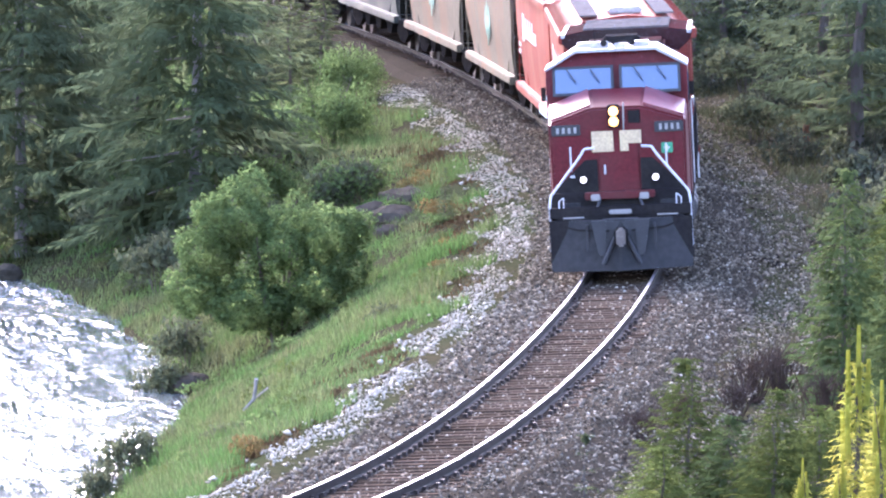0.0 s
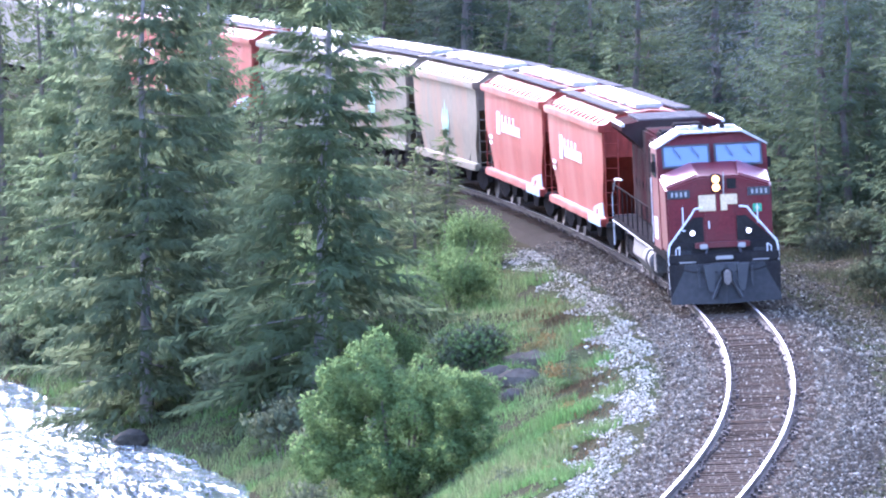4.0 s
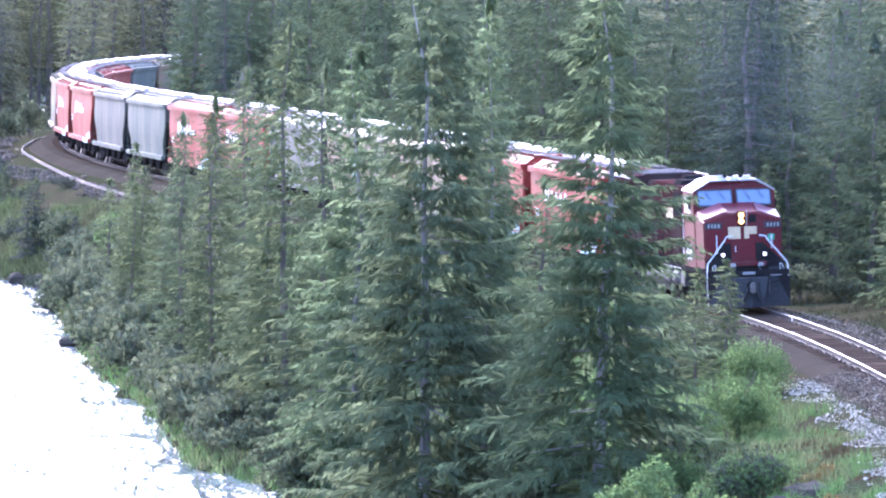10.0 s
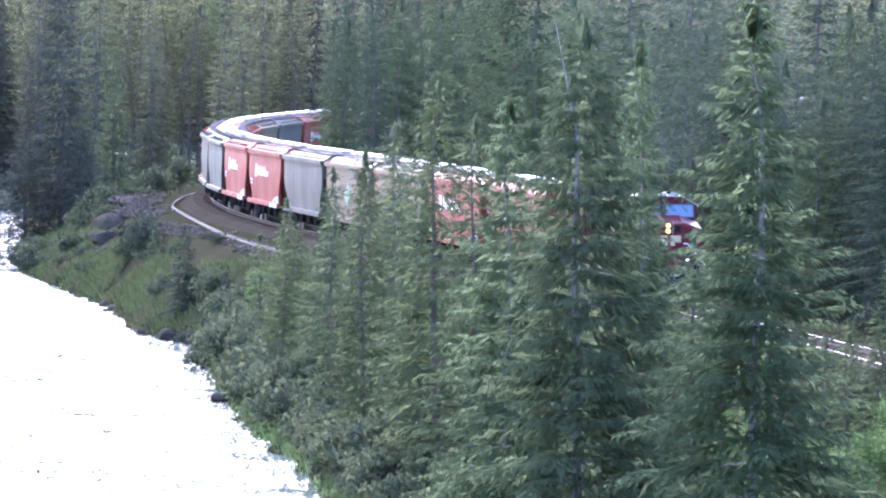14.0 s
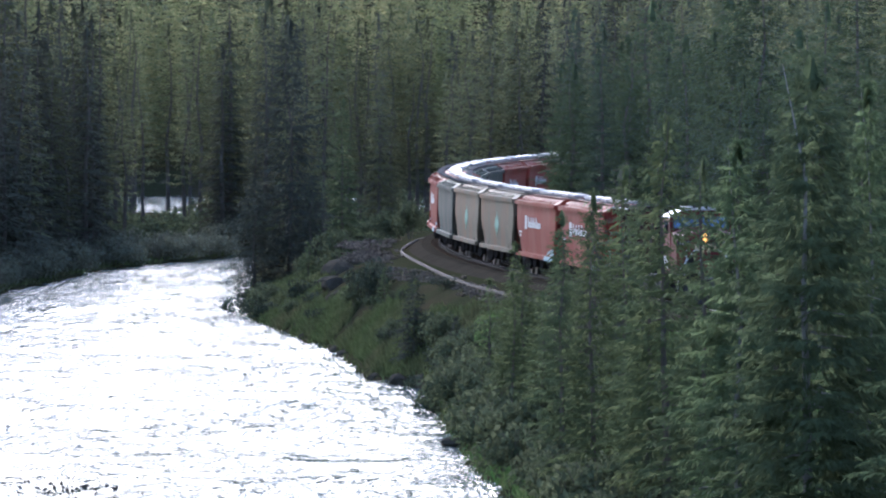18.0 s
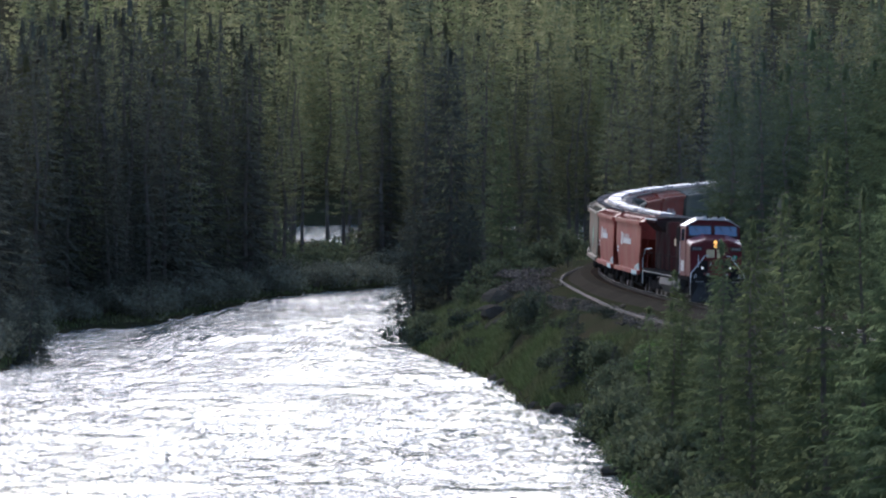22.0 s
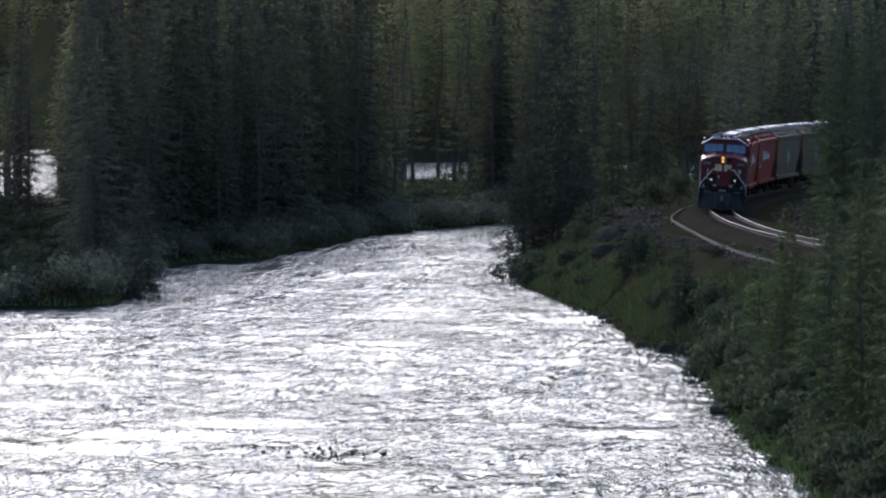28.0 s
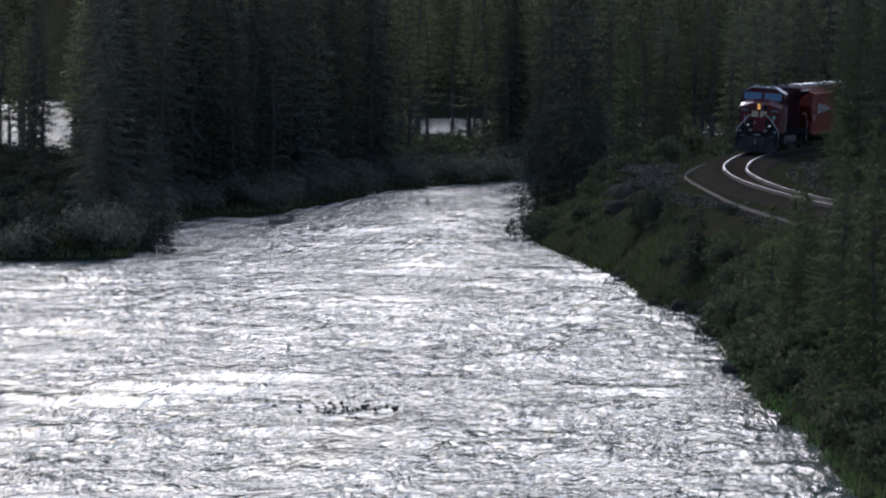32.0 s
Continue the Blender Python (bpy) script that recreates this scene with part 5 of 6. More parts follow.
def plant_woods():
    rng = random.Random(5)
    near = []
    # hill side of the line, the first rows
    tries = 0
    while len(near) < 120 and tries < 6000:
        tries += 1
        y = 188 + (470 - 188) * rng.random() ** 1.1
        d = 6.3 + rng.random() ** 1.4 * 9
        x = float(line_y(y)) + d
        if x > 0.098 * y + 2 or any((x - a) ** 2 + (y - b) ** 2 < 4.0 for a, b in near):
            continue
        near.append((x, y))
        young = d < 8.0 and rng.random() < 0.55
        h = rng.uniform(3.0, 6.5) if young else rng.uniform(9.5, 17)
        kind = rng.choice(SMALL) if young else rng.choices(HILL, (4, 3, 3))[0]
        kind.plant("pine" if kind.category == "pine" else "spruce", x, y, h, kind.r * h / kind.h * rng.uniform(0.95, 1.35), "trees beside the track", rng.random() * 6.28)
    # front of the wood across the river
    far = []
    tries = 0
    while len(far) < 95 and tries < 8000:
        tries += 1
        y = rng.uniform(416, 612)
        x = float(bank_l(y)) - 3.0 - rng.random() ** 1.5 * 26
        if x < -0.203 * y or in_gap(x, y, 0.003) or (-0.1925 < x / y < -0.1795 and rng.random() < 0.98) or any((x - a) ** 2 + (y - b) ** 2 < 5.5 for a, b in far):
            continue
        far.append((x, y))
        h = rng.triangular(8, 25, 19) if y > 440 else rng.uniform(8, 13)
        kind = rng.choices(MIDDLE, (5, 2, 5, 1))[0]
        kind.plant("pine" if kind.category == "pine" else "spruce", x, y, h, kind.r * h / kind.h * rng.uniform(0.9, 1.3), "front of the wood across the river", rng.random() * 6.28)
    for a, y, h in ((-0.1992, 470, 18), (-0.1962, 520, 17), (-0.1952, 560, 19), (-0.188, 540, 19), (-0.2005, 540, 21), (-0.187, 505, 17), (-0.1885, 590, 16)):
        MIDDLE[2].plant("spruce", a * y, y, h, 1.25, "front of the wood across the river", rng.random() * 6.28)
    # the rest of the woods as single masses
    low = []
    for seed, mat in ((51, 0), (52, 1), (53, 0), (54, 1)):
        lr = np.random.default_rng(seed)
        low.append(spruce_crown(lr, 18, 2.1, 20, 6, 5, size=1.2, sprigs=0, core=90, kite=False, thin=0.13, slim=0.8 if mat == 0 else 0.55, foot=0.06 if mat == 0 else 0.16, gap=0.1, rise=0.32 if mat == 0 else 0.55, droop=0.3 if mat == 0 else 0.05, ragged=0.25))
    masses = {"right": ([], [], [], []), "far": ([], [], [], [])}

    def grow(mass, x, y, h, r, which):
        v, t, nn = low[which]
        a = rng.random() * 6.28
        c, s = math.cos(a), math.sin(a)
        q = v * np.array([r / 2.1, r / 2.1, h / 18])
        q = np.stack([q[:, 0] * c - q[:, 1] * s, q[:, 0] * s + q[:, 1] * c, q[:, 2]], 1)
        nn = np.stack([nn[:, 0] * c - nn[:, 1] * s, nn[:, 0] * s + nn[:, 1] * c, nn[:, 2]], 1)
        masses[mass][which].append((q + np.array([x, y, float(ground_z(x, y)[0])]), nn))

    for _ in range(360):
        y = rng.uniform(205, 760)
        d = 13 + rng.random() * 22 if y < 520 else 6 + rng.random() * 30
        x = float(line_y(y)) + d * (1.0 if y < 520 else 1.15)
        if x < 0.105 * y + 4:
            grow("right", x, y, rng.uniform(11, 19), rng.uniform(1.5, 2.4), rng.choice((0, 1, 2, 3, 1)))
    stand = []
    while len(stand) < 270:
        y = rng.uniform(480, 700)
        x = rng.uniform(-0.203 * y, -30 if y > 600 else -80)
        d, _z = line_distance(x, y)
        if x < -107 and y > 590 or d[0] > -9 or (y < 600 and x > float(bank_l(y)) - 5) or -0.1925 < x / y < -0.1805 or in_gap(x, y, 0.002) or any((x - p) ** 2 + (y - q) ** 2 < 5 for p, q in stand):
            continue
        stand.append((x, y))
        kind = rng.choices(MIDDLE, (3, 4, 3, 4))[0]
        h = rng.uniform(12, 23)
        kind.plant("pine" if kind.category == "pine" else "spruce", x, y, h, kind.r * (h / kind.h) ** 0.6 * rng.uniform(0.8, 1.15), "wood across the river", rng.random() * 6.28)
    # tall bare-stemmed pines before the pools, which shine between their stems
    tall = Kind(40, M_DEEP_OLIVE, "tall bare-stemmed pine before the far pool", "pine", 18, 2.0, 20, 7, 9, sprigs=1, foot=0.27, slim=0.55, droop=0.05, rise=0.4, gap=0.2, ragged=0.3, core=150, kite=False, thin=0.09)
    for lo, hi, n in ((-0.136, -0.1225, 11), (-0.104, -0.0985, 5), (-0.094, -0.0895, 4), (-0.1935, -0.1865, 8), (-0.1825, -0.178, 5)):
        for _ in range(n):
            y = rng.uniform(612, 695)
            tall.plant("pine", rng.uniform(lo, hi) * y, y, rng.uniform(14, 21), rng.uniform(1.6, 2.2), "wood across the river", rng.random() * 6.28)
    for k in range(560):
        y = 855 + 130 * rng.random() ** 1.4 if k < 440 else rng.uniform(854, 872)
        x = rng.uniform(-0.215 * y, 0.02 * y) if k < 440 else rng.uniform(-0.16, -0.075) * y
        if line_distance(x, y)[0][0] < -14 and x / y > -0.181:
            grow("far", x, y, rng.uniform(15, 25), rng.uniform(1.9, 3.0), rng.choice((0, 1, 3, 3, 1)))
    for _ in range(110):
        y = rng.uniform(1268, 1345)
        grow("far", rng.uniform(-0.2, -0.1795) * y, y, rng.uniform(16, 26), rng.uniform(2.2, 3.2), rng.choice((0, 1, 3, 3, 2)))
    woods = (("right", "dense conifer wood climbing away from the track", (M_WOOD_DARK, M_WOOD_OLIVE, M_WOOD_GREEN, M_WOOD_OLIVE)), ("far", "conifer wood beyond the far pools, sunlight painted into its needles", (M_WOOD_GREEN, M_WOOD_PAINTED_SUN, M_WOOD_DARK, M_WOOD_PAINTED_SUN_PALE)))
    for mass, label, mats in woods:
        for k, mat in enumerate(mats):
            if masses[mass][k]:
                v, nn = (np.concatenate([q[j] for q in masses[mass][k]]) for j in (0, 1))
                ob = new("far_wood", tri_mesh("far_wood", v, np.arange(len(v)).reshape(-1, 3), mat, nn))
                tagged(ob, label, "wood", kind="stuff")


def wood_material(name, colour, second, through):
    return material(name, colour, 0.75, second=second, scale=0.3, sharp=0.15, stretch=(1, 1, 0.05), fine=2.5, bump=0, spread=0.12, island=True, spec=0.0, translucent=through)


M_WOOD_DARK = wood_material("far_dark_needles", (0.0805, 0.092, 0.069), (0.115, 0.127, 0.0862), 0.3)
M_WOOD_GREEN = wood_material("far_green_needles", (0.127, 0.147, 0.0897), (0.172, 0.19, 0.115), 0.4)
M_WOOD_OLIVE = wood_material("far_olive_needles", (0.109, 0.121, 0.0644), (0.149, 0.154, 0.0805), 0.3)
# brighter, yellower copies: sunlight on the far wood put into the needle colour
M_WOOD_PAINTED_SUN = wood_material("painted_sun_far_needles", (0.18, 0.2, 0.09), (0.24, 0.245, 0.115), 0.5)
M_WOOD_PAINTED_SUN_PALE = wood_material("painted_sun_pale_needles", (0.26, 0.26, 0.125), (0.33, 0.315, 0.155), 0.5)
plant_heroes()
plant_woods()


# ---- bushes, grass and stones ----
def leaf_cloud(rng, lobes, count, size):
    """Leaves over the shells of several uneven lobes, with gaps between."""
    V, N = [], []
    total = sum(l[3] * l[4] * l[5] for l in lobes) ** 1.0
    for cx, cy, cz, rx, ry, rz in lobes:
        n = max(8, int(count * (rx * ry * rz) / total))
        d = rng.normal(0, 1, (n, 3))
        d /= np.linalg.norm(d, axis=1)[:, None]
        bumps = 1 + 0.16 * np.sin(5 * d[:, 0] + 3 * d[:, 2] + cx) + 0.12 * np.sin(9 * d[:, 1] + 7 * d[:, 2] + cz)
        rad = bumps * (0.55 + 0.45 * rng.random(n) ** 0.4)
        p = d * rad[:, None] * np.array([rx, ry, rz]) + np.array([cx, cy, cz])
        e1 = rng.normal(0, 1, (n, 3)) + np.array([0, 0, -0.4])
        e1 /= np.linalg.norm(e1, axis=1)[:, None]
        e2 = np.cross(e1, rng.normal(0, 1, (n, 3)))
        e2 /= np.linalg.norm(e2, axis=1)[:, None]
        s = size * rng.uniform(0.6, 1.5, n)[:, None]
        a, b, c, dd = p - 0.2 * e2 * s, p + e1 * 0.5 * s - 0.38 * e2 * s, p + e1 * 1.25 * s, p + e1 * 0.5 * s + 0.38 * e2 * s
        V.append(np.stack([a, b, c, a, c, dd], 1).reshape(-1, 3))
        N.append(np.repeat(unit(d + np.array([0, 0, 0.35]) + rng.normal(0, 0.35, d.shape)), 6, 0))
    v, nn = np.concatenate(V), np.concatenate(N)
    keep = np.repeat(v.reshape(-1, 6, 3)[:, :, 2].min(1) > -0.1, 6)
    v, nn = v[keep], nn[keep]
    return v, np.arange(len(v)).reshape(-1, 3), nn


def stems_mesh(rng, h, r, n=6):
    bm = bmesh.new()
    for _ in range(n):
        a, f = rng.random() * 6.28, rng.uniform(0.3, 0.8)
        p, q = (0.12 * math.cos(a), 0.12 * math.sin(a), -0.2), (0.4 * r * f * math.cos(a), 0.4 * r * f * math.sin(a), 0.4 * h)
        cyl(bm, p, q, 0.012 * h, 0.008 * h, 4)
        cyl(bm, q, (0.75 * r * f * math.cos(a + 0.3), 0.75 * r * f * math.sin(a + 0.3), 0.8 * h), 0.008 * h, 0.003 * h, 4)
    me = bpy.data.meshes.new("stems")
    bm.to_mesh(me)
    bm.free()
    me.materials.append(M_BARK)
    return me


def random_lobes(rng, n, r, h):
    out = []
    for _ in range(n):
        a, f = rng.random() * 6.28, rng.random() ** 0.6
        lr = r * rng.uniform(0.3, 0.5)
        z = h * rng.uniform(0.25, 0.75) * (1 - 0.3 * f)
        out.append((0.65 * r * f * math.cos(a), 0.65 * r * f * math.sin(a), z, lr, lr, lr * rng.uniform(0.7, 1.1) * h / r * 0.6))
    return out


def bush_kind(seed, mat, lobes_n, r, h, count, size):
    rng = np.random.default_rng(seed)
    v, t, nn = leaf_cloud(rng, random_lobes(rng, lobes_n, r, h), count, size)
    return tri_mesh("leaves", v, t, mat, nn), stems_mesh(rng, h, r), r, h


def plant_bush(name, kind, x, y, r, h, label, group, turn=0.0):
    leaves, stems, kr, kh = kind
    ob = thing(name, label, "bush", group)
    ob.location, ob.rotation_euler, ob.scale = (x, y, float(ground_z(x, y)[0]) - 0.05), (0, 0, turn), (r / kr, r / kr, h / kh)
    for nm, me in (("leaves", leaves), ("stem", stems)):
        o = new(nm, me)
        o.parent = ob
        if name == "weed_clump" and nm == "stem":
            o["kind"] = "stuff"
    return ob


def plant_bushes():
    rng = np.random.default_rng(77)
    pr = random.Random(78)
    # the bright bush by the grass bank: two main heads and a spire between them
    lobes = [(-1.0, 0, 3.3, 1.05, 1.2, 1.2), (-1.6, 0.2, 2.4, 0.85, 1.0, 1.1), (-0.6, 0.3, 4.1, 0.55, 0.6, 0.75), (-1.9, 0, 1.4, 0.8, 1.0, 0.9), (0.0, -0.2, 2.6, 0.9, 1.1, 1.0), (0.35, 0, 3.7, 0.3, 0.35, 0.55), (1.15, -0.1, 2.9, 0.95, 1.0, 1.05), (1.7, 0, 3.1, 0.55, 0.7, 0.65),
             (0.9, -0.4, 1.6, 0.9, 1.0, 0.9), (-0.6, -0.3, 1.1, 1.2, 1.2, 0.9), (1.5, -0.3, 2.0, 0.7, 0.8, 0.8), (0.3, 0, 0.8, 1.1, 1.1, 0.8), (-1.35, 0, 3.5, 0.45, 0.5, 0.5)]
    lobes = [(a, b, c, 0.8 * d, 0.85 * e, 0.8 * f) for a, b, c, d, e, f in lobes]
    v, t, nn = leaf_cloud(rng, lobes, 30000, 0.075)
    hero = (tri_mesh("leaves", v, t, M_LEAF, nn), stems_mesh(rng, 3.6, 1.8, 8), 1, 1)
    plant_bush("willow_bush", hero, 0.12, 168.5, 1.08, 0.9, "bright green leafy willow bush on the grassy bank", "")
    leafy = [bush_kind(90 + k, M_LEAF, 14, 2.0, 2.6, 1600, 0.135) for k in range(2)]
    sage = [bush_kind(95 + k, M_SAGE, 12, 1.8, 2.2, 760, 0.17) for k in range(2)]
    far_sage = [bush_kind(105 + k, M_FARSAGE, 12, 1.8, 2.2, 1100, 0.13) for k in range(2)]
    leafy.append(bush_kind(93, M_LEAF, 18, 2.0, 2.6, 6500, 0.08))
    for x, y, r, h, k in ((1.6, 208, 1.55, 2.8, 2), (0.2, 205, 1.3, 2.3, 2), (-0.6, 196, 1.5, 2.3, 2), (0.3, 187, 1.1, 1.5, 2), (-0.9, 178, 1.3, 2.0, 1), (2.4, 222, 1.3, 2.4, 2)):
        plant_bush("willow_bush", leafy[k], x, y, r, h, "light green leafy bush below the track", "leafy bushes on the near bank", pr.random() * 6)
    # grey-green shrubs along the water
    spots = []
    for y in np.arange(150, 475, 4.2):
        if y > 372 and pr.random() < 0.6:
            continue
        x = float(bank_r(y)) + pr.uniform(0.8, 2.6)
        big = pr.uniform(0.7, 1.35)
        if y > 372:
            big *= 0.8
        if y < 176:
            continue
        if 205 < y < 345:
            x, big = x - 0.7, big * 1.45
        spots.append((x, y + pr.uniform(-1, 1), 1.3 * big, 1.7 * big))
        if pr.random() < 0.5 and 210 < y < 350:
            spots.append((x + pr.uniform(2, 5), y + pr.uniform(-1, 1), 1.2 * big, 1.6 * big))
    spots += [(-17.0, 247, 2.0, 3.2), (-15.2, 240, 1.6, 2.4), (-2.6, 168.5, 1.0, 1.5), (-2.1, 172, 1.1, 1.6), (-3.0, 146.5, 0.9, 1.5), (-3.4, 143.5, 0.8, 1.2)]
    for x, y, r, h in spots:
        plant_bush("shrub", pr.choice(sage), x, y, r, h, "grey-green willow shrub at the water's edge", "shrubs along the near bank", pr.random() * 6)
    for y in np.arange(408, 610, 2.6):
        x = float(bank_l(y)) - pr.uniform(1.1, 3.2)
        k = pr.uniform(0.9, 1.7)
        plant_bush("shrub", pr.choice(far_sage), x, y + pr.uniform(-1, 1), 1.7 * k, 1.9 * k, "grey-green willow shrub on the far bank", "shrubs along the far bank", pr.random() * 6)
    for _ in range(34):
        y = pr.uniform(418, 592)
        plant_bush("shrub", SCRUB, pr.uniform(-0.204, -0.182) * y, y, pr.uniform(1.8, 2.8), pr.uniform(1.0, 1.6) * (1.6 if y < 470 else 1), "grey-green willow shrub on the far bank", "shrubs along the far bank", pr.random() * 6)
    for x in np.arange(-90, -72, 2.2):
        plant_bush("shrub", SCRUB, x - 0.6, 410 + pr.uniform(0, 6), 1.9, 2.2, "grey-green willow shrub on the far bank", "shrubs along the far bank", pr.random() * 6)
    for x, y, r, h in ((-49.5, 482, 1.6, 2.6), (-51, 476, 1.5, 2.2), (-47.6, 494, 1.8, 3.0), (-50.5, 489, 2.2, 3.0), (-46.9, 505, 1.6, 3.2), (-53.5, 470, 1.6, 1.6), (-53, 462, 1.5, 1.7), (-48.6, 472, 1.3, 1.6), (-47.6, 484, 1.3, 1.9)):
        plant_bush("shrub", pr.choice(sage), x, y, r, h, "dark green bush on the rocky point", "bushes on the rocky point", pr.random() * 6)
    for _ in range(55):
        y = pr.uniform(186, 352)
        lo, hi = float(bank_r(y)) + 2.0, float(line_y(y)) - (4.8 if y < 300 else 8.5)
        if hi - lo > 1.5:
            k = pr.uniform(0.6, 1.2)
            plant_bush("shrub", pr.choice(sage + leafy[:2]), pr.uniform(lo, hi), y, 1.5 * k, 1.8 * k, "tangled green undergrowth shrub below the track", "undergrowth on the near bank", pr.random() * 6)
    flats = []
    for _ in range(260):
        y = pr.uniform(602, 702)
        x = pr.uniform(-106, -50)
        if line_distance(x, y)[0][0] < -9:
            flats.append((x, y, (0.6 if y < 655 else 0.0) if in_gap(x, y) else 1.0))
    v = np.concatenate([leaf_cloud(rng, [(0, 0, 0.8, 1.7, 1.6, 1.3), (0.9, 0.5, 1.4, 1.0, 1.0, 1.3)], 220, 0.36)[0] * np.array([1, 1, k]) + np.array([x, y, float(ground_z(x, y)[0])]) for x, y, k in flats if k])
    tagged(new("far_shrubs", tri_mesh("far_shrubs", v, np.arange(len(v)).reshape(-1, 3), M_SAGE)), "low grey-green shrubs on the river flats", "shrubs", kind="stuff")
    # undergrowth that hides the foot of the track from the river side
    for y in np.arange(226, 312, 2.7):
        k = pr.uniform(0.75, 1.25)
        x = float(line_y(y)) - pr.uniform(4.4, 6.4)
        if pr.random() < 0.35:
            SMALL[pr.randrange(2)].plant("young_spruce", x, y, 3.4 * k, 1.1 * k, "young spruces below the track", pr.random() * 6)
        else:
            plant_bush("shrub", pr.choice(sage + leafy[:2]), x, y, 1.5 * k, 2.2 * k, "tangled green undergrowth shrub below the track", "undergrowth on the near bank", pr.random() * 6)
    for _ in range(84):
        y = 140 + 260 * pr.random() ** 1.5
        x = float(line_y(y)) + pr.uniform(5.2, 8.5)
        k = pr.uniform(0.6, 1.3)
        plant_bush("shrub", pr.choice(sage + [SCRUB_LOW]), x, y, 1.3 * k, 1.5 * k, "low shrub at the foot of the wood", "shrubs beside the track", pr.random() * 6)


M_SCRUB = material("dark_scrub_leaves", (0.063, 0.072, 0.054), 0.85, second=(0.045, 0.0594, 0.0378), scale=0.8, fine=6, bump=0, spread=0.3, island=True, translucent=0.3, spec=0.0)
SCRUB, SCRUB_LOW = bush_kind(115, M_SCRUB, 12, 1.5, 1.8, 800, 0.14), bush_kind(116, M_SCRUB, 12, 1.6, 1.6, 800, 0.13)


def plant_weeds():
    pr = random.Random(33)
    weeds = [(bush_kind(111, M_LEAF, 8, 0.6, 0.5, 300, 0.065), "clump of green leafy weeds in the bank grass"), (bush_kind(112, M_NEEDLE_LIME, 8, 0.6, 0.5, 300, 0.055), "clump of yellow-green weeds in the bank grass"),
             (bush_kind(113, M_RUSSET, 9, 0.6, 0.4, 320, 0.055), "low russet-brown plants at the edge of the grass"), (bush_kind(114, M_SAGE, 8, 0.6, 0.6, 300, 0.065), "grey-green tall weeds in the bank grass")]
    for _ in range(120):
        y = pr.uniform(108, 205)
        lo, hi = float(bank_r(y)) + 0.3, float(line_y(y)) - 4.2
        f = pr.random()
        k = 2 if f > 0.86 and pr.random() < 0.75 else pr.choice((0, 0, 1, 3))
        r = pr.uniform(0.25, 0.75)
        plant_bush("weed_clump", weeds[k][0], lo + (hi - lo) * f, y, r, r * pr.uniform(0.5, 0.9), weeds[k][1], "weeds on the near bank", pr.random() * 6)
    # scrub on the bank below the far bend
    for x, y, r, h in ((-39.6, 404, 1.6, 3.0), (-40.6, 410, 1.3, 2.2), (-53.6, 462, 2.0, 1.7), (-54.5, 474, 1.8, 1.9), (-51.5, 452, 1.6, 1.3), (-35.9, 377, 1.0, 1.2), (-33.2, 362, 1.2, 1.2), (-44.9, 424, 0.9, 1.0), (-31.5, 358, 1.3, 1.5), (-29.5, 345, 1.5, 1.6), (-30.2, 338, 1.3, 1.5), (-27.3, 342, 1.2, 1.1), (-46.5, 436, 1.1, 1.0), (-36.6, 391, 0.9, 0.9), (-48.3, 446, 1.2, 1.5), (-33.8, 384, 0.8, 0.8)):
        plant_bush("shrub", SCRUB, x, y, r, h, "dark grey-green scrub on the bank below the bend", "scrub below the far bend", pr.random() * 6)


M_RUSSET = material("russet_leaves", (0.19, 0.12, 0.05), 0.85, second=(0.14, 0.13, 0.05), scale=1.2, fine=8, bump=0, spread=0.3, island=True, translucent=0.35, spec=0.0)


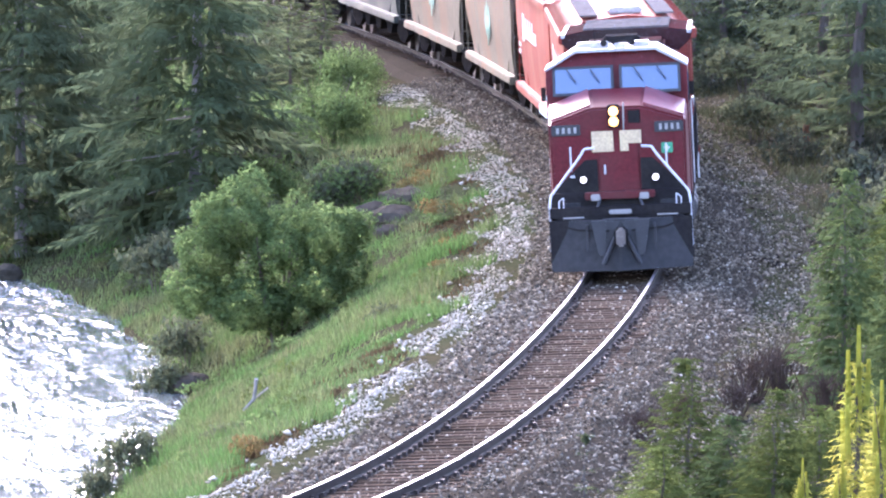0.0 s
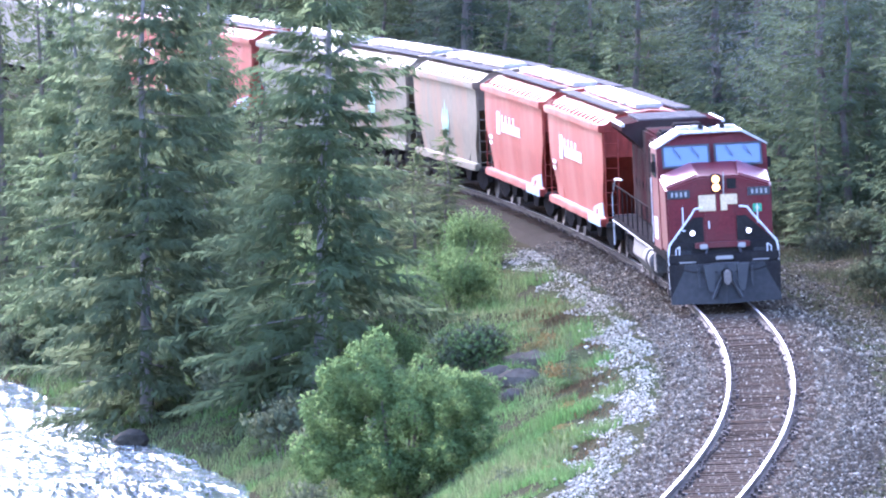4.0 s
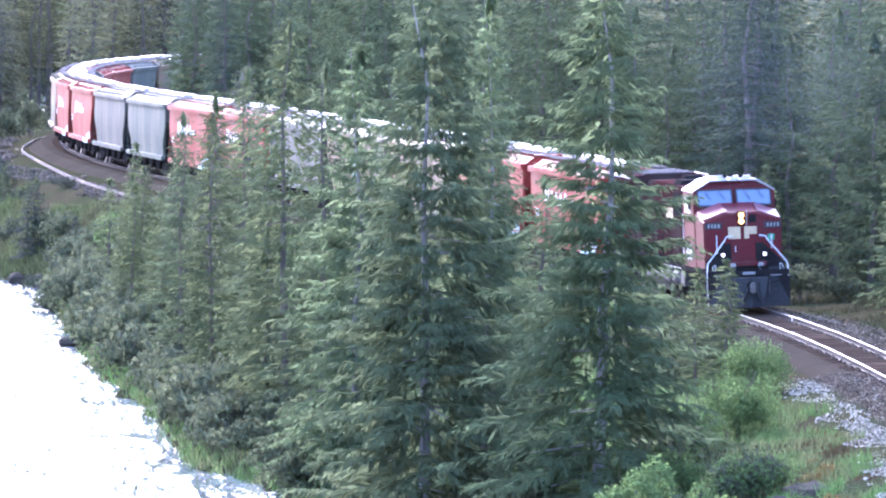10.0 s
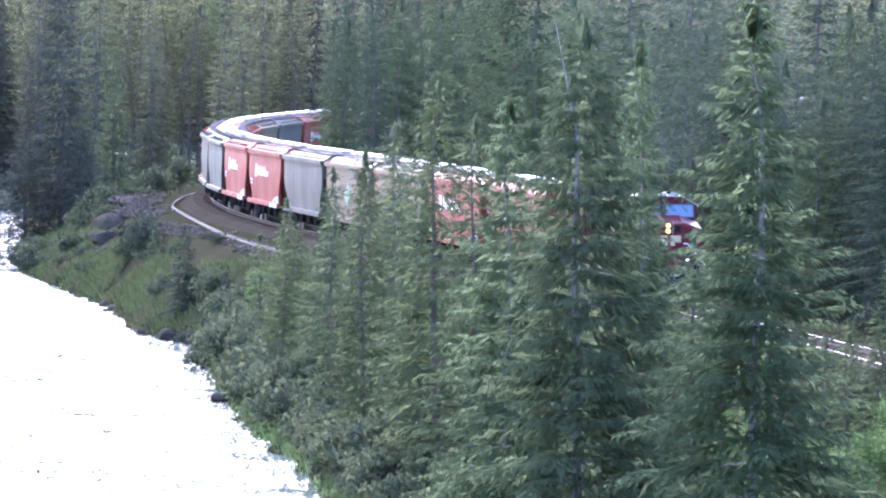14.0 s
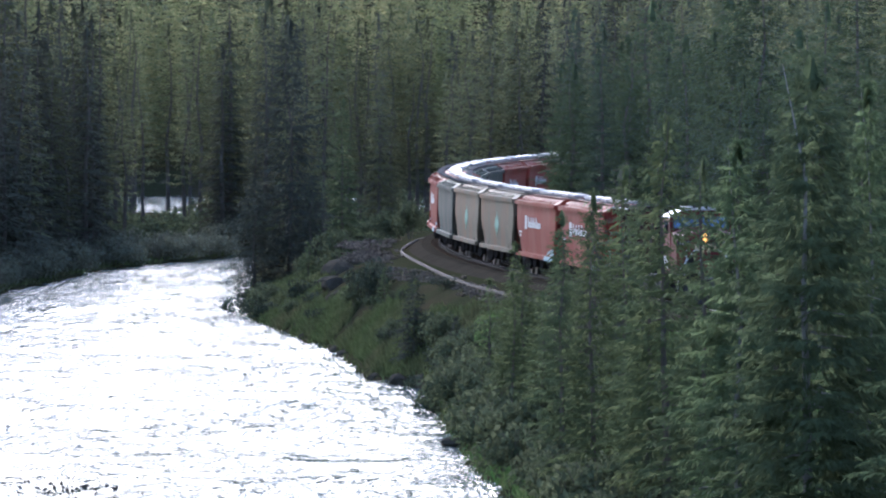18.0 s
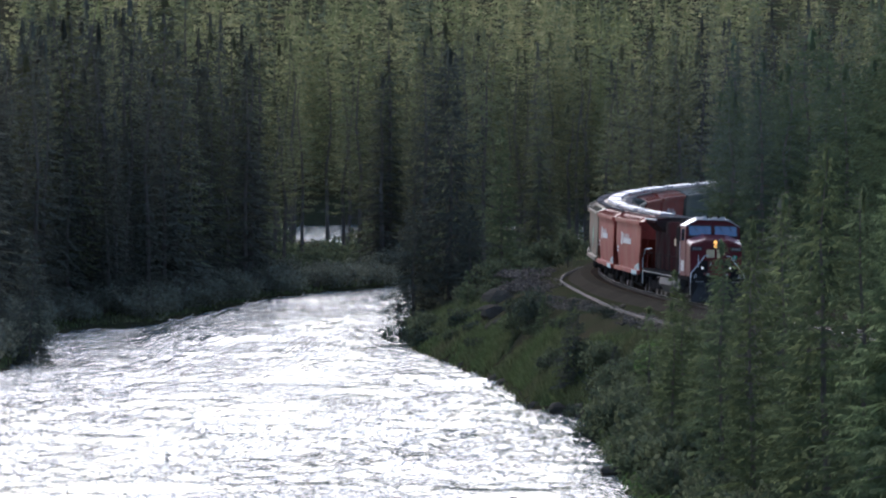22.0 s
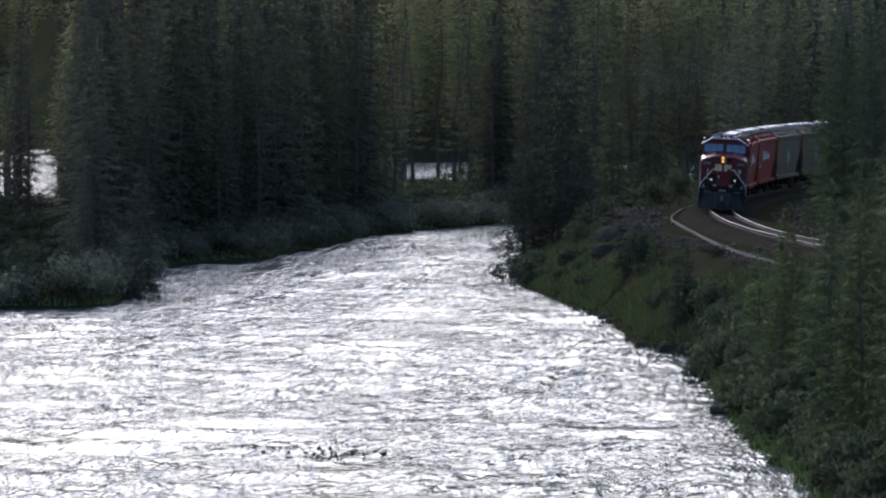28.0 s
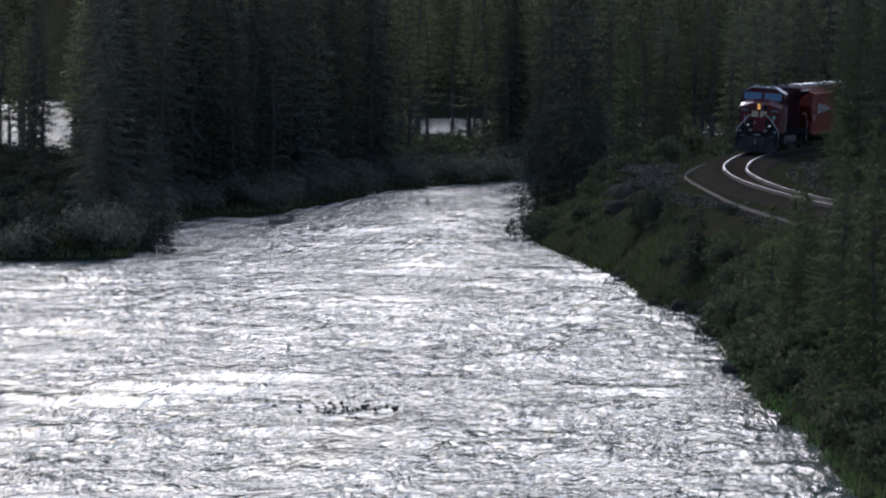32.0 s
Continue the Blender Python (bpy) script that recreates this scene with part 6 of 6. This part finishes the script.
def scatter_grass():
    rng = np.random.default_rng(61)
    def field(x, y, h, mat, label, w=0.02):
        z = ground_z(x, y)
        a = rng.random(len(x)) * 6.28
        hh = h * rng.uniform(0.5, 1.5, len(x))
        lean = rng.normal(0, 0.35, (len(x), 2)) * hh[:, None]
        A = np.stack([x - w * np.cos(a), y - w * np.sin(a), z - 0.03], 1)
        B = np.stack([x + w * np.cos(a), y + w * np.sin(a), z - 0.03], 1)
        C = np.stack([x + lean[:, 0], y + lean[:, 1], z + hh], 1)
        v = np.stack([A, B, C], 1).reshape(-1, 3)
        ob = new("grass", tri_mesh("grass", v, np.arange(len(v)).reshape(-1, 3), mat))
        tagged(ob, label, "grass", kind="stuff")
    # near bank
    y = rng.uniform(108, 232, 110000)
    u = rng.random(110000)
    edge = line_y(y) - 4.1 + 0.7 * np.sin(y * 0.6) + 0.4 * np.sin(y * 1.7)
    x = bank_r(y) - 0.1 + (edge - bank_r(y)) * u
    keep = wob(x * 1.7, y * 0.8) > -0.45 - 0.4 * rng.random(len(x))
    field(x[keep], y[keep], 0.12 + 0.2 * np.clip(0.5 + wob(x[keep] * 0.8 + 4, y[keep] * 0.35), 0, 1.4), M_GRASS, "patchy green grass on the near bank", 0.022)
    y = rng.uniform(226, 330, 50000)
    x = bank_r(y) - 0.1 + (line_y(y) - 3.6 - bank_r(y)) * rng.random(50000)
    field(x, y, 0.4, M_GRASS, "green undergrowth grass between the bank trees", 0.045)
    y = rng.uniform(325, 500, 70000)
    edge = line_y(y) - 8.0 + 1.6 * wob(y * 0.2, y * 0.13)
    x = bank_r(y) - 0.1 + (edge - bank_r(y)) * rng.random(70000)
    keep = wob(x * 0.9, y * 0.5) > -0.35 - 0.4 * rng.random(len(x))
    field(x[keep], y[keep], 0.4, M_DULL, "dull green grass and weeds on the bank below the far bend", 0.05)
    y = rng.uniform(406, 600, 9000)
    x = bank_l(y) - 0.4 - rng.random(9000) * 5
    field(x, y, 0.3, M_DULL, "dull green grass along the far bank", 0.07)
    y = rng.uniform(100, 330, 60000)
    x = line_y(y) + 4.6 + rng.random(60000) * 5
    keep = wob(x, y) > -0.1
    field(x[keep], y[keep], 0.22, M_DRY, "dry grass at the foot of the wood", 0.03)

    y = rng.uniform(106, 225, 30000)
    x = line_y(y) - 4.5 + rng.normal(0, 0.45, 30000)
    keep = wob(x * 1.3 + 9, y * 0.45) > 0.0
    field(x[keep], y[keep], 0.07, M_MOSS, "low reddish-brown moss along the shoulder", 0.03)


M_MOSS = material("reddish_brown_moss", (0.16, 0.09, 0.045), 0.95, second=(0.1, 0.075, 0.035), scale=0.5, fine=6, bump=0, spread=0.35, island=True, spec=0.0)
M_DRY = material("dry_grass", (0.065, 0.08, 0.038), 0.9, second=(0.1, 0.088, 0.05), scale=0.3, fine=6, bump=0, spread=0.35, island=True, translucent=0.2, spec=0.0)


def stones(x, y, z, size, mat, label, name, rng):
    """Small uneven eight-sided stones in one mesh."""
    base = np.array([(1, 0, 0), (-1, 0, 0), (0, 1, 0), (0, -1, 0), (0, 0, 1), (0, 0, -1)], float)
    tris = np.array([(0, 2, 4), (2, 1, 4), (1, 3, 4), (3, 0, 4), (2, 0, 5), (1, 2, 5), (3, 1, 5), (0, 3, 5)])
    n = len(x)
    a = rng.random(n) * 6.28
    v = base[None] * rng.uniform(0.55, 1.3, (n, 6, 1)) * np.array([1, 0.8, 0.6])
    v += rng.normal(0, 0.18, v.shape)
    c, s = np.cos(a)[:, None], np.sin(a)[:, None]
    v = np.stack([v[..., 0] * c - v[..., 1] * s, v[..., 0] * s + v[..., 1] * c, v[..., 2]], -1) * size[:, None, None]
    v += np.stack([x, y, z], 1)[:, None]
    t = (tris[None] + 6 * np.arange(n)[:, None, None]).reshape(-1, 3)
    tagged(new(name, tri_mesh(name, v.reshape(-1, 3), t, mat)), label, "stones", kind="stuff")


def bed_z(d, y):
    zt = rail_z(y)
    return np.where(d < -2.0, np.maximum(zt - 0.22 - (-d - 2.0) * 0.34, zt - 0.52), np.where(d > 2, np.maximum(zt - 0.22 - (d - 2) * 0.28, zt - 0.58), zt - 0.2))


def scatter_stones():
    rng = np.random.default_rng(71)
    def put(n, y0, y1, d0, d1, s0, s1, mat, label, name, sink=0.2, patch=None):
        y = rng.uniform(y0, y1, n)
        d = rng.uniform(d0, d1, n)
        if patch is not None:
            k = patch(d, y)
            y, d = y[k], d[k]
        h = np.interp(y, LINE[:, 1], HEAD)
        x = line_y(y) + d / np.cos(h)
        b = np.interp(y, LINE[:, 1], BEND)
        z = bed_z(d, y) - d * np.sin(np.clip(b * 22, -0.062, 0.05)) * (np.abs(d) < 4)
        z = np.maximum(z, ground_z(x, y)) if abs(d1) > 3.9 or abs(d0) > 3.9 else z
        size = s0 + (s1 - s0) * rng.random(len(x)) ** 2.5
        stones(x, y, z + size * (0.5 - sink), size, mat, label, name, rng)
    put(12000, 103, 225, -3.4, -0.9, 0.03, 0.075, M_STONE, "angular ballast stones beside the track", "ballast_stones")
    put(19000, 100, 262, 0.9, 6.4, 0.03, 0.08, M_STONE, "angular ballast stones beside the track", "ballast_stones")
    put(13000, 100, 168, 0.9, 6.0, 0.022, 0.05, M_STONE, "small angular ballast stones beside the track", "ballast_stones")
    put(5000, 103, 175, -3.2, -0.9, 0.022, 0.05, M_STONE, "small angular ballast stones beside the track", "ballast_stones")
    put(9000, 103, 210, -0.7, 0.7, 0.022, 0.045, M_STONE, "ballast stones between the rails", "ballast_stones", 0.4)
    put(26000, 104, 225, -4.7, -2.0, 0.02, 0.052, M_LIME, "pale limestone chips on the shoulder", "limestone_chips", 0.3, lambda d, y: 0.55 * wob(d * 2.2 + 3, y * 0.9) + 1.0 * np.exp(-((d + 3.0) / 0.7) ** 2) > 0.62)
    put(300, 104, 225, -4.0, -2.4, 0.05, 0.1, M_LIME, "flat pale limestone slabs on the shoulder", "limestone_slabs", 0.62)
    put(7000, 322, 495, -7.8, -3.4, 0.04, 0.17, M_RUBBLE, "grey broken rock on the shoulder of the bend", "broken_rock", 0.38, lambda d, y: wob(d * 0.7, y * 0.25) + 0.9 * np.exp(-((d + 5.4) / 1.3) ** 2) > 0.4)
    put(2600, 380, 545, 3.4, 8.5, 0.06, 0.26, M_RUBBLE, "grey broken rock in the cutting above the track", "broken_rock", 0.4)
    put(3500, 102, 215, -3.2, 4.4, 0.025, 0.05, M_LIME, "pale chips scattered in the ballast", "limestone_chips", 0.1)
    # boulders at the water's edge, each a thing
    def boulder(x, y, z, s, label, mat, seed):
        r = random.Random(seed)
        bm = bmesh.new()
        bmesh.ops.create_icosphere(bm, subdivisions=2, radius=1)
        f = [Vector((r.gauss(0, 1), r.gauss(0, 1), r.gauss(0, 1))).normalized() for _ in range(7)]
        for v in bm.verts:
            k = 1.0
            for q in f:
                k = min(k, 0.72 / max(0.2, v.co.normalized().dot(q)) if v.co.normalized().dot(q) > 0.72 else k)
            v.co = Vector((v.co.x * s[0], v.co.y * s[1], v.co.z * s[2])) * k * r.uniform(0.95, 1.05)
        me = bpy.data.meshes.new("boulder")
        bm.to_mesh(me)
        bm.free()
        me.materials.append(mat)
        ob = new("boulder", me)
        ob.location, ob.rotation_euler = (x, y, z), (0, 0, r.random() * 6)
        tagged(ob, label, "boulder", "boulders at the water's edge")
    pr = random.Random(9)
    for k, y in enumerate((168.3, 170, 361.0, 363.5, 366.5, 371.5, 399, 405, 424, 199, 309)):
        x = float(bank_r(y))
        w = pr.uniform(0.35, 0.8) * (1.3 if 355 < y < 380 else 1)
        boulder(x - pr.uniform(-0.2, 0.5), y, WATER_Z + 0.12, (w, w * 0.8, w * 0.6), "dark wet boulder at the water's edge", M_ROCK, k)
    for k, (x, y, w) in enumerate(((3.1, 182.5, 0.7), (2.6, 184.5, 0.75), (3.6, 186, 0.6), (2.1, 181.5, 0.5), (3.3, 189, 0.6), (2.9, 179, 0.4), (-46.6, 455, 1.2), (-47.3, 460, 1.4), (-46.9, 449, 1.0), (-46.2, 466, 1.3), (-45.6, 441, 1.0), (-47.6, 470, 1.2), (-44.2, 430, 0.9), (-41.0, 415, 0.8))):
        boulder(x, y, float(ground_z(x, y)[0]) - 0.02, (w, w * 1.2, w * 0.75), "grey rock ledge in the bank", M_ROCK, 50 + k)


def small_things():
    pr = random.Random(15)
    def g(x, y):
        return float(ground_z(x, y)[0])
    def top(x, y):
        return max(g(x, y), float(rail_z(y)) - 0.62)
    # marker post and brown post by the track
    post = thing("marker_post", "small white marker post beside the track", "post")
    part("shaft", cyl(bmesh.new(), (3.95, 252, g(3.95, 252) - 0.1), (3.95, 252, g(3.95, 252) + 0.5), 0.05, 0.045, 8), M_WHITE, post)
    part("cap", cyl(bmesh.new(), (3.95, 252, g(3.95, 252) + 0.5), (3.95, 252, g(3.95, 252) + 0.54), 0.06, 0.03, 8), M_WHITE, post)
    z = g(14.6, 194)
    stump = thing("wooden_post", "weathered brown wooden post at the wood's edge", "post")
    part("shaft", cyl(bmesh.new(), (14.6, 194, z - 0.2), (14.63, 194, z + 1.0), 0.11, 0.1, 9), M_RUST, stump)
    part("split_top", cyl(bmesh.new(), (14.6, 194, z + 1.0), (14.66, 194, z + 1.1), 0.09, 0.05, 7), M_RUST, stump)
    # dark sticks on the ballast
    for x0, y0, x1, y1 in ((10.75, 159.2, 11.6, 158.3), (11.0, 158.9, 11.35, 158.0), (10.1, 154.4, 10.25, 153.4), (9.0, 148.0, 9.4, 147.2)):
        mid = ((x0 + x1) / 2, (y0 + y1) / 2 + 0.05)
        pts = [(x0, y0, top(x0, y0) + 0.09), (*mid, top(*mid) + 0.16), (x1, y1, top(x1, y1) + 0.07)]
        stick = thing("stick", "dark broken branch lying on the ballast", "branch", "sticks on the ballast")
        part("branch", tube(pts, 0.05, 6), M_DARK, stick)
        part("twig", tube([pts[1], (mid[0] + 0.2, mid[1], pts[1][2] + 0.12)], 0.02, 5), M_DARK, stick)
    # a bleached branch in the grass
    log = thing("dead_branch", "bleached dead branch in the bank grass", "branch")
    z = g(-0.3, 147)
    part("stem", tube([(-0.6, 147.2, z + 0.05), (-0.4, 147, z + 0.3), (-0.35, 146.8, z + 0.75)], 0.04, 6), M_PALE_BARK, log)
    part("twig", tube([(-0.4, 147, z + 0.3), (-0.1, 147, z + 0.55)], 0.02, 5), M_PALE_BARK, log)
    # leafless purple-brown shrubs and low growth along the ballast
    def twiggy(x, y, r, h):
        bm = bmesh.new()
        for _ in range(46):
            a, f = pr.random() * 6.28, pr.random()
            p = Vector((0.15 * r * math.cos(a), 0.15 * r * math.sin(a), 0))
            q = Vector((0.6 * r * f * math.cos(a), 0.6 * r * f * math.sin(a), h * pr.uniform(0.4, 0.7)))
            cyl(bm, p, q, 0.012, 0.008, 4)
            for _ in range(3):
                e = q + Vector((pr.uniform(-0.4, 0.4) * r, pr.uniform(-0.4, 0.4) * r, h * pr.uniform(0.05, 0.4)))
                cyl(bm, q, e, 0.008, 0.004, 3)
        ob = thing("twiggy_shrub", "leafless purple-brown twiggy shrub beside the ballast", "bush", "twiggy shrubs")
        ob.location = (x, y, top(x, y) - 0.05)
        part("twig", bm, M_TWIG, ob)
    for x, y, r, h in ((8.8, 129, 0.9, 1.1), (9.5, 131, 0.8, 1.0), (8.3, 126, 0.7, 0.8), (7.2, 124, 0.7, 0.8), (9.9, 126, 0.8, 0.9), (6.4, 121, 0.6, 0.7)):
        twiggy(x, y, r, h)
    rng = np.random.default_rng(16)
    low = bush_kind(98, M_NEEDLE_LIME, 7, 0.8, 0.8, 1100, 0.07)
    for x, y, r, h in ((6.6, 86.0, 0.5, 0.7), (5.7, 85.5, 0.45, 0.6), (4.5, 84.5, 0.4, 0.45), (7.4, 88, 0.6, 0.8), (7.9, 112, 0.8, 0.8), (6.9, 108, 0.7, 0.7), (8.8, 116, 0.9, 0.9), (10.2, 121, 1.0, 1.0)):
        plant_bush("low_shrub", low, x, y, r, h, "low yellow-green shrub beside the ballast", "low shrubs near the ballast", pr.random() * 6)
    # dark pebbles that break the water
    v = rng.normal(0, 1, (70, 2))
    x, y = -39.7 + 1.7 * v[:, 0], 276.5 + 3.2 * v[:, 1] - 1.5 * v[:, 0]
    stones(x, y, np.full(70, WATER_Z + 0.05), rng.uniform(0.06, 0.16, 70), M_ROCK, "dark pebbles breaking the river surface", "river_pebbles", rng)


M_RUST = material("reddish_brown_wood", (0.2, 0.09, 0.05), 0.9, second=(0.13, 0.06, 0.035), scale=2, fine=15, bump=0.4, spec=0.1)
M_TWIG = material("purple_brown_twigs", (0.08, 0.055, 0.042), 0.85, second=(0.052, 0.037, 0.029), scale=2, fine=15, bump=0.2, spec=0.0)
plant_bushes()
plant_weeds()
scatter_grass()
scatter_stones()
small_things()


motions()
